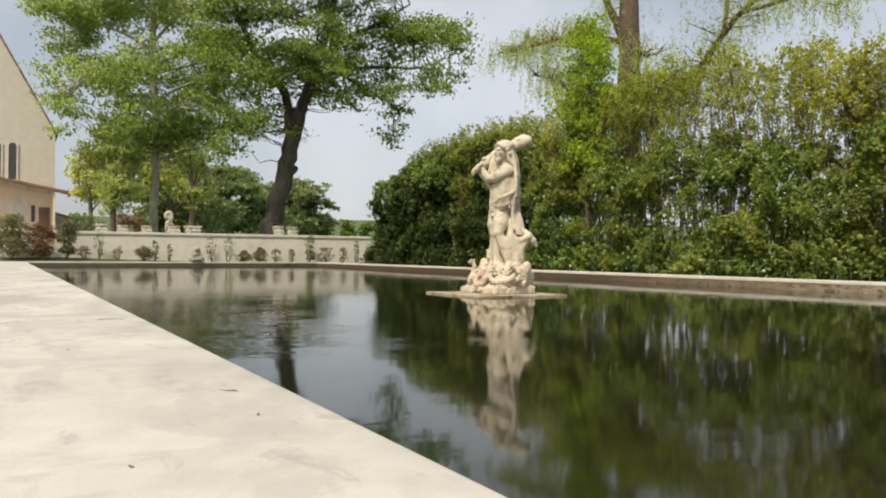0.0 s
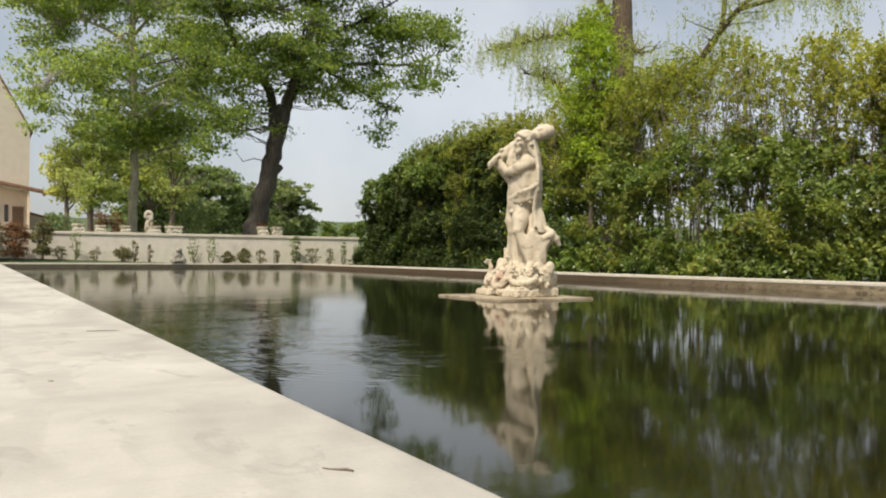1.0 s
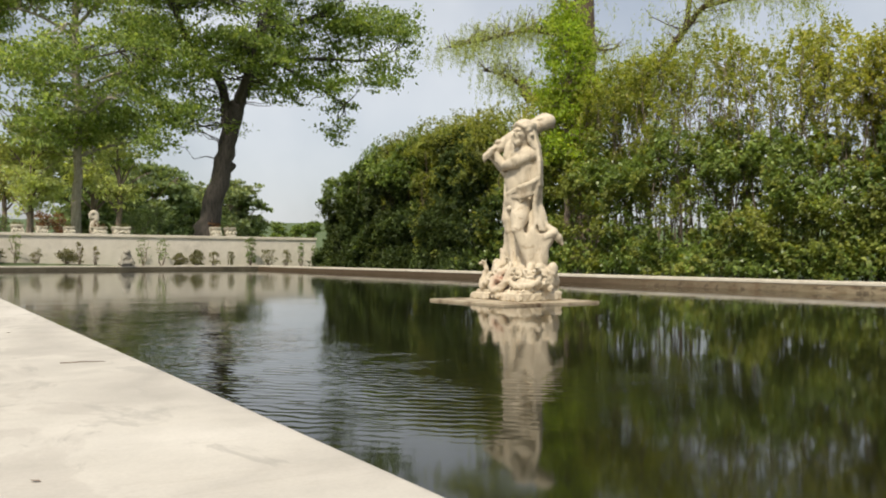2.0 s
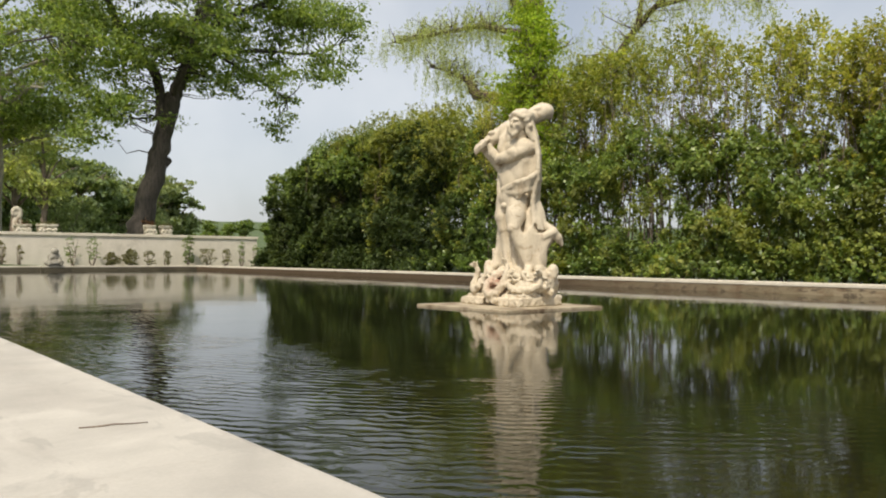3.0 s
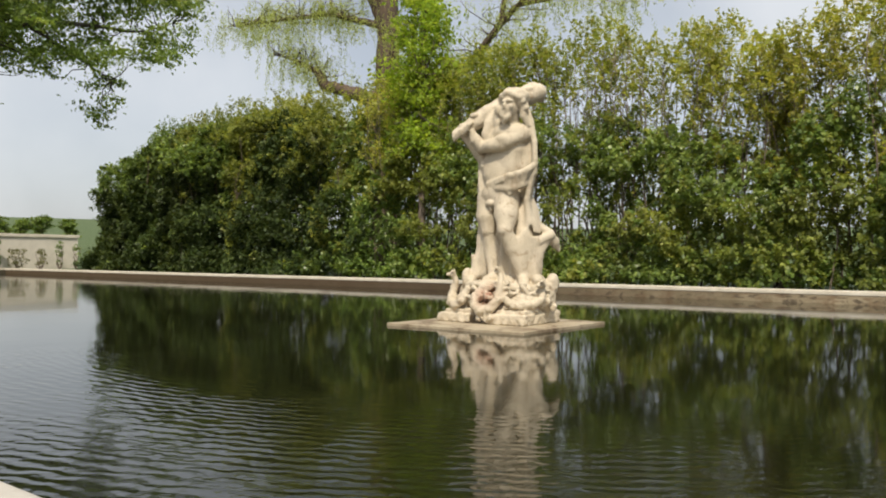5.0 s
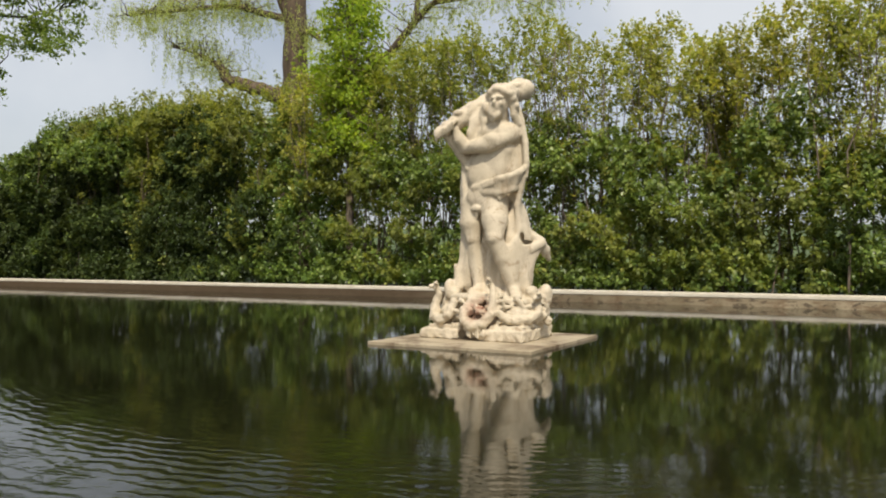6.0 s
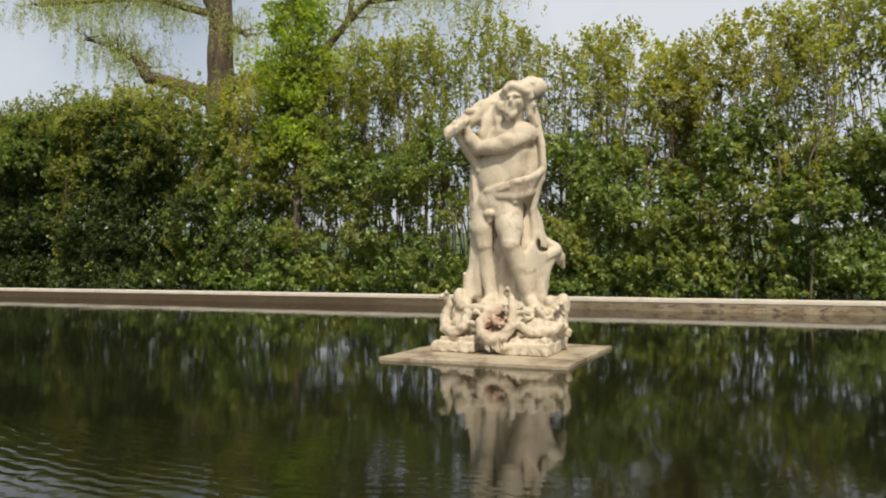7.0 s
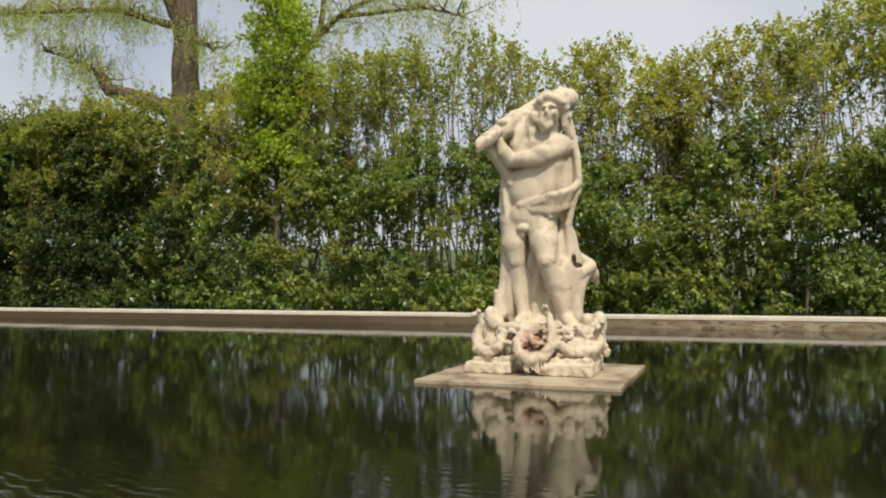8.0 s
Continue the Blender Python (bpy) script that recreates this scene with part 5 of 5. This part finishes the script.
def build_house():
    x1, y0 = 2.29, 46.0
    house = thing("house", (x1, y0, TERRACE_Z), "beige plastered gabled house with tiled porch roof on rafters", "house")

    def put(name, data, mat, label="", parent=None):
        verts, faces = data
        return link_mesh(name, [(x - x1, y - y0, z - TERRACE_Z) for x, y, z in verts], faces, mat, parent or house, label)

    ridge = -2.2
    put("wall", prism([(x1, TERRACE_Z), (x1, 6.55), (ridge, 14.7), (ridge - 6, 6.55), (ridge - 6, TERRACE_Z)], y0, y0 + 0.35), PLASTER)
    put("wall", prism([(x1, TERRACE_Z), (x1, 6.5), (x1 - 0.35, 6.5), (x1 - 0.35, TERRACE_Z)], y0 + 0.355, y0 + 10), PLASTER)
    put("roof", prism([(x1 + 0.12, 6.4), (x1 + 0.12, 6.5), (ridge, 14.9), (ridge - 6.2, 6.5), (ridge - 6.2, 6.4), (ridge, 14.74)], y0 - 0.12, y0 + 10.2), ROOF)
    for x, w in ((0.15, 0.36), (-0.55, 0.36)):
        win = put("window", prism([(x, 4.05), (x, 5.75), (x + w * 0.25, 5.92), (x + w * 0.75, 5.92), (x + w, 5.75), (x + w, 4.05)], y0 - 0.03, y0 - 0.003), DARK_GLASS, "dark arched window")
        for a in (x - 0.08, x + w):
            put("window_frame", prism([(a, 4.05), (a, 5.9), (a + 0.08, 5.9), (a + 0.08, 4.05)], y0 - 0.06, y0 - 0.004), STUCCO, "pale window surround", win)
        put("sill", prism([(x - 0.12, 3.95), (x - 0.12, 4.04), (x + w + 0.12, 4.04), (x + w + 0.12, 3.95)], y0 - 0.12, y0 - 0.004), STUCCO, "pale stone sill", win)
    # lean-to porch roof falling to the side
    y_out = 44.9
    roof = put("porch_roof", prism([(-5, 4.96), (3.6, 3.36), (3.6, 3.27), (-5, 4.87)], y_out, y0 - 0.005), ROOF, "brown clay tiled porch roof")
    put("fascia", prism([(-5, 4.865), (3.62, 3.262), (3.62, 3.17), (-5, 4.775)], y_out - 0.03, y_out + 0.05), TIMBER, "weathered timber fascia", roof)
    for i in range(8):
        x = 2.9 - i * 0.95
        z = 3.235 + (3.55 - x) * 0.1863
        put("rafter", prism([(x, z - 0.1), (x, z - 0.005), (x + 0.08, z - 0.02), (x + 0.08, z - 0.115)], y_out + 0.055, y0 - 0.01), PINE, "pinkish timber rafter", roof)
    put("soffit", prism([(-5, 4.86), (3.55, 3.265), (3.55, 3.24), (-5, 4.835)], y_out + 0.052, y0 - 0.006), SOFFIT, "pale boarded soffit", roof)
    # thin panel added over the plaster; its pink imitates bounced patio light
    put("porch_wall", prism([(-5, TERRACE_Z), (-5, 4.6), (x1 - 0.01, 3.3), (x1 - 0.01, TERRACE_Z)], y0 - 0.025, y0 - 0.002), SOFFIT, "added pink panel standing for light bounced under the porch")
    for x in (2.16, -2.4):
        put("post", prism([(x, TERRACE_Z), (x, 3.1 + (3.2 - x) * 0.186), (x + 0.11, 3.1 + (3.09 - x) * 0.186), (x + 0.11, TERRACE_Z)], y_out + 0.1, y_out + 0.24), SOFFIT, "pale porch post")
    door = put("door", prism([(0.25, TERRACE_Z), (0.25, 2.85), (0.45, 3.05), (0.85, 3.05), (1.05, 2.85), (1.05, TERRACE_Z)], y0 - 0.07, y0 - 0.028), STUCCO, "pale arched doorway")
    put("door_panel", prism([(0.35, TERRACE_Z), (0.35, 2.8), (0.95, 2.8), (0.95, TERRACE_Z)], y0 - 0.095, y0 - 0.073), PLASTER, "", door)
    put("side_door", prism([(1.55, TERRACE_Z), (1.55, 2.66), (2.05, 2.66), (2.05, TERRACE_Z)], y0 - 0.09, y0 - 0.028), TIMBER, "dark brown open timber door")
    put("small_window", prism([(1.2, 1.9), (1.2, 2.75), (1.38, 2.75), (1.38, 1.9)], y0 - 0.06, y0 - 0.028), DARK_GLASS, "narrow dark window")
    put("side_roof", prism([(x1 + 0.004, 2.5), (3.8, 2.08), (3.8, 1.98), (x1 + 0.004, 2.4)], y0 + 1.0, y0 + 4.0), ROOF, "low clay tiled side roof")
    put("side_wall", prism([(x1 + 0.004, TERRACE_Z), (x1 + 0.004, 2.39), (3.6, 2.02), (3.6, TERRACE_Z)], y0 + 1.15, y0 + 3.9), PLASTER)


build_house()
patio = part("pavement", box_bm(-9.0, 3.9, 41.6, 45.98, TERRACE_Z - 0.1, TERRACE_Z + 0.04, 0.01), DECK)
tagged(patio, "pale stone patio in front of the house", "pavement", kind="structure")


def stone_planter(x, y, w, h, seed):
    """A flared, weathered carved planter with a rolled rim, raised swags and dry reddish plants."""
    rng = np.random.default_rng(seed)
    rows = [(0.82, 0.0), (0.82, 0.08), (0.72, 0.12), (0.78, 0.3), (0.88, 0.6), (0.92, 0.8), (1.02, 0.86), (1.04, 0.96), (0.98, 1.0), (0.84, 1.0), (0.82, 0.9)]
    n = 28
    verts = []
    for k, z in rows:
        for i in range(n):
            a = 6.2832 * (i + 0.5) / n
            c, d = math.cos(a), math.sin(a)
            sq = (abs(c) ** 5 + abs(d) ** 5) ** -0.2
            swag = 0.012 * math.sin(5 * a) if 0.2 < z < 0.85 else 0.0
            verts.append((c * sq * (w / 2 * k + swag) + rng.normal(0, 0.006), d * sq * (0.24 * k + swag) + rng.normal(0, 0.006), z * h + (rng.normal(0, 0.008) if z > 0 else 0)))
    faces = [(i * n + k, i * n + (k + 1) % n, (i + 1) * n + (k + 1) % n, (i + 1) * n + k) for i in range(len(rows) - 1) for k in range(n)]
    faces.append(tuple(range(n - 1, -1, -1)))
    faces.append(tuple((len(rows) - 1) * n + k for k in range(n)))
    ob = link_mesh("stone_planter", verts, faces, PLANTER)
    ob.location = (x, y, TERRACE_Z)
    for i in range(3):
        cx = (i - 1) * w * 0.3
        f = bmesh.new()
        for k in range(5):
            a = 6.2832 * k / 5 + rng.uniform(0, 1)
            bmesh.ops.create_icosphere(f, subdivisions=1, radius=h * 0.1, matrix=Matrix.Translation((cx + math.cos(a) * h * 0.11, -0.24 * 0.9 - 0.01, h * 0.55 + math.sin(a) * h * 0.13)))
        part("relief", f, COPING, ob, "weathered carved relief")
    base = np.stack([rng.uniform(-w * 0.35, w * 0.35, 26), rng.uniform(-0.14, 0.14, 26), np.full(26, h * 0.88)], 1)
    c, q, d = sprigs(base, np.tile((0.0, 0.0, 1.0), (26, 1)), rng, 0.2, 9)
    leaves("foliage", c, RED_LEAF if seed % 2 else GREY_LEAF, ob, rng, 0.06, 0.4, 0.1, q, "sparse dry plants", d)
    tagged(ob, "weathered pale carved stone planter with sparse plants on the terrace", "planter", "stone planters on the terrace")


def bush(x, y, z, w, h, leaf, label, seed, size=0.07, count=14, group="", name="shrub", cone=False, each=40):
    """A small garden shrub: several stems, and sprays of leaves."""
    rng = np.random.default_rng(seed)
    ob = thing(name, (x, y, z), label, "shrub", group)
    pts, ways = [], []
    for i in range(6):
        stem = Tubes()
        a = i * 1.05 + rng.uniform(0, 0.5)
        head = np.array([math.cos(a) * w * 0.35, math.sin(a) * w * 0.35, h * rng.uniform(0.7, 0.95)])
        stem.add(bend((math.cos(a) * 0.03, math.sin(a) * 0.03, 0), head, rng, 0.2, 4), np.linspace(0.015, 0.004, 5), 4)
        stem.link("stem", STEM, ob)
    for _ in range(count):
        z1 = h * rng.uniform(0.12, 0.98)
        fat = (1 - z1 / h) ** 0.5 if cone else math.sin(min(1.0, max(0.12, z1 / h)) * 2.6 + 0.25)
        a = rng.uniform(0, 6.28)
        r = w * 0.5 * max(0.15, fat) * rng.uniform(0.3, 0.9)
        p, q = spray(np.array([math.cos(a) * r, math.sin(a) * r, z1]), max(0.06, w * 0.2), each, rng)
        pts.append(p)
        ways.append(q)
    p = np.concatenate(pts)
    p[:, 2] = np.maximum(p[:, 2], 0.02)
    leaves("foliage", p, leaf, ob, rng, size, 0.55, 0.3, np.concatenate(ways))
    return ob


ROW = "young shrubs planted along the garden wall"
GREY_LEAF = leaf_material("dull olive leaves", (0.11, 0.115, 0.06), (0.19, 0.19, 0.105), (0.28, 0.27, 0.16), 0.6, 0.4)
OLD_STONE = stone_material("weathered grey stone", (0.34, 0.32, 0.27), (0.25, 0.235, 0.19), (0.13, 0.12, 0.09), 0.85, 4.0, 0.5)
PLANTER = stone_material("weathered pale carved stone", (0.56, 0.515, 0.42), (0.43, 0.385, 0.30), (0.25, 0.19, 0.13), 0.85, 6.0, 0.5)

for i, (x, w, h) in enumerate([(3.65, 0.45, 0.58), (4.5, 0.42, 0.54), (5.5, 0.42, 0.54), (6.64, 0.6, 0.56), (7.5, 0.76, 0.58), (11.48, 0.46, 0.66), (12.15, 0.5, 0.66)]):
    stone_planter(x, 37.0, w, h, 200 + i)


def wall_shrubs():
    bush(0.2, 33.9, ground_height(0.2, 33.9), 1.5, 1.55, GREY_LEAF, "bushy olive-green shrub on the lawn", 300, 0.1, 60, ROW, each=50)
    bush(1.25, 33.9, ground_height(1.25, 33.9), 1.1, 1.35, RED_LEAF, "reddish-brown shrub beside the garden wall", 301, 0.09, 50, ROW, each=46)
    bush(2.15, 33.9, ground_height(2.15, 33.9), 0.8, 1.5, GREY_LEAF, "upright dark green conical shrub on the lawn", 302, 0.09, 60, ROW, each=46)
    rows = [(3.3, 0.5, 1.1, 10), (2.75, 0.5, 0.5, 8), (4.0, 0.5, 0.55, 6), (5.0, 0.75, 0.55, 14), (5.45, 0.35, 0.85, 8), (6.0, 0.3, 0.7, 5), (7.75, 0.6, 1.1, 8), (8.45, 0.6, 1.05, 9), (9.15, 0.6, 0.5, 14), (9.85, 0.65, 0.62, 16), (10.55, 0.6, 0.6, 9), (11.25, 0.4, 0.6, 9), (12.1, 0.55, 1.2, 16), (12.9, 0.75, 0.8, 12), (13.7, 0.5, 0.7, 9), (14.4, 0.4, 1.0, 9), (15.0, 0.4, 0.9, 9)]
    for i, (x, w, h, n) in enumerate(rows):
        label = "tall thin climbing shrub against the cream wall" if h > 0.9 else "small dark green shrub at the foot of the cream wall"
        bush(x, 34.25, ground_height(x, 34.25), w, h, GREY_LEAF if h < 0.9 else WOOD_LEAF, label, 310 + i, 0.08, n * 2, ROW, each=24 if n > 12 else 11)
    for i, (x, w, h) in enumerate([(4.7, 1.0, 0.75), (5.3, 0.9, 0.7), (11.75, 0.8, 0.65)]):
        bush(x, 38.2, TERRACE_Z, w, h + 0.35, RED_LEAF, "low reddish shrub behind the stone troughs", 340 + i, 0.09, 18, "red shrubs on the terrace")
    for i, (x, y, w, h) in enumerate([(-1.8, 41.0, 1.6, 1.2), (9.2, 41.0, 1.8, 1.6), (3.2, 41.5, 1.4, 1.3), (10.2, 43.0, 2.0, 1.8), (13.8, 44.0, 2.0, 1.5), (15.0, 48.0, 2.4, 1.6)]):
        bush(x, y, ground_height(x, y), w, h, WOOD_LEAF, "rounded green shrub on the terrace", 350 + i, 0.14, 26, "shrubs on the terrace", each=34)


wall_shrubs()




def build_ornament():
    f = Field((-0.42, -0.4, -0.02), (0.42, 0.4, 0.72), 0.02)
    f.egg((0, 0, 0.1), (0.32, 0.26, 0.13), 0.04, rough=0.015)
    f.egg((0, 0.02, 0.3), (0.2, 0.18, 0.2), 0.05, rough=0.01)
    f.egg((0, -0.06, 0.5), (0.13, 0.15, 0.12), 0.04)
    f.cone((0.16, -0.1, 0.25), (0.2, -0.2, 0.05), 0.06, 0.05, 0.03)
    f.cone((-0.16, -0.1, 0.25), (-0.2, -0.2, 0.05), 0.06, 0.05, 0.03)
    verts, faces = f.surface()
    verts[:, 2] = np.maximum(verts[:, 2], 0)
    ob = link_mesh("garden_ornament", verts, faces[:, ::-1], OLD_STONE, smooth=True)
    ob.location = (6.85, 33.02, 0.0)
    tagged(ob, "small rounded weathered grey stone ornament on the pool coping", "ornament")
    base = part("coping_block", box_bm(6.42, 7.3, BACK - 0.16, BACK - 0.003, -0.055, 0.0, 0.012), COPING)
    tagged(base, "projecting stone block of the pool edge", "coping", kind="structure")
    pier = part("pool_wall", box_bm(6.43, 7.29, BACK - 0.15, BACK + 0.005, -1.4, -0.057), ALGAE)
    tagged(pier, "dark algae-stained pier under the projecting coping block", "pool wall", kind="structure")


build_ornament()


def build_scroll():
    f = Field((-0.42, -0.36, -0.02), (0.42, 0.36, 1.62), 0.02)
    f.block((0, 0, 0.12), (0.3, 0.22, 0.12), 0.03)
    f.egg((0.08, 0, 0.6), (0.22, 0.17, 0.45), 0.05, rough=0.012)
    curl = [(0.05 + 0.24 * (1 - k / 22) * math.cos(0.42 * k - 1.0), -0.02, 1.2 + 0.26 * (1 - k / 22) * math.sin(0.42 * k - 1.0)) for k in range(18)]
    f.egg((0.05, 0.0, 1.2), (0.13, 0.1, 0.14), 0.03)
    f.line(curl, [0.13 - 0.003 * k for k in range(18)], 0.03)
    f.line([(0.2, -0.05, 1.0), (0.32, -0.06, 0.75), (0.3, -0.05, 0.5), (0.15, -0.05, 0.3)], [0.08, 0.07, 0.07, 0.06], 0.02)
    verts, faces = f.surface()
    verts[:, 2] = np.maximum(verts[:, 2], 0)
    verts *= (0.75, 0.75, 0.88)
    ob = link_mesh("carved_ornament", verts, faces[:, ::-1], PLANTER, smooth=True)
    ob.location = (6.62, 38.4, TERRACE_Z)
    tagged(ob, "pale weathered carved stone ornament with scrolls on the terrace", "garden ornament")


build_scroll()


# ---- fallen leaves and twigs on the terrace ----
def litter():
    spots = [(0.53, 2.20, 2.3, "twig"), (0.51, 1.84, 1.2, "fallen_leaf"), (0.18, 1.49, 2.0, "fallen_leaf"), (0.515, 4.845, -0.22, "twig"), (0.2, 3.4, 2.4, "fallen_leaf"), (-0.3, 3.0, 1.0, "fallen_leaf"), (0.42, 6.1, 0.3, "fallen_leaf"), (0.1, 5.2, 1.4, "fallen_leaf")]
    for i, (x, y, a, kind) in enumerate(spots):
        rng = np.random.default_rng(400 + i)
        if kind == "twig":
            t = Tubes()
            half = 0.068 if y > 4 else 0.028
            t.add(bend((-half, 0, 0.002), (half, 0, 0.002), rng, 0.06, 4), [0.0015, 0.002, 0.0018, 0.0014, 0.001], 5)
            ob = t.link("twig", STEM, None)
            tagged(ob, "thin dry brown twig lying on the terrace", "twig", "fallen twigs")
        else:
            v = [(-0.009, 0, 0.001), (-0.002, 0.004, 0.003), (0.005, 0.003, 0.0025), (0.011, 0, 0.004), (0.005, -0.003, 0.0025), (-0.002, -0.004, 0.003), (0, 0, 0.0015)]
            ob = link_mesh("fallen_leaf", v, [(6, (k + 1) % 6, k) for k in range(6)], STEM)
            tagged(ob, "small curled dry leaf lying on the terrace", "leaf", "fallen leaves")
        ob.matrix_world = pose(x, y, 0.0, 0, 0, math.degrees(a))


litter()
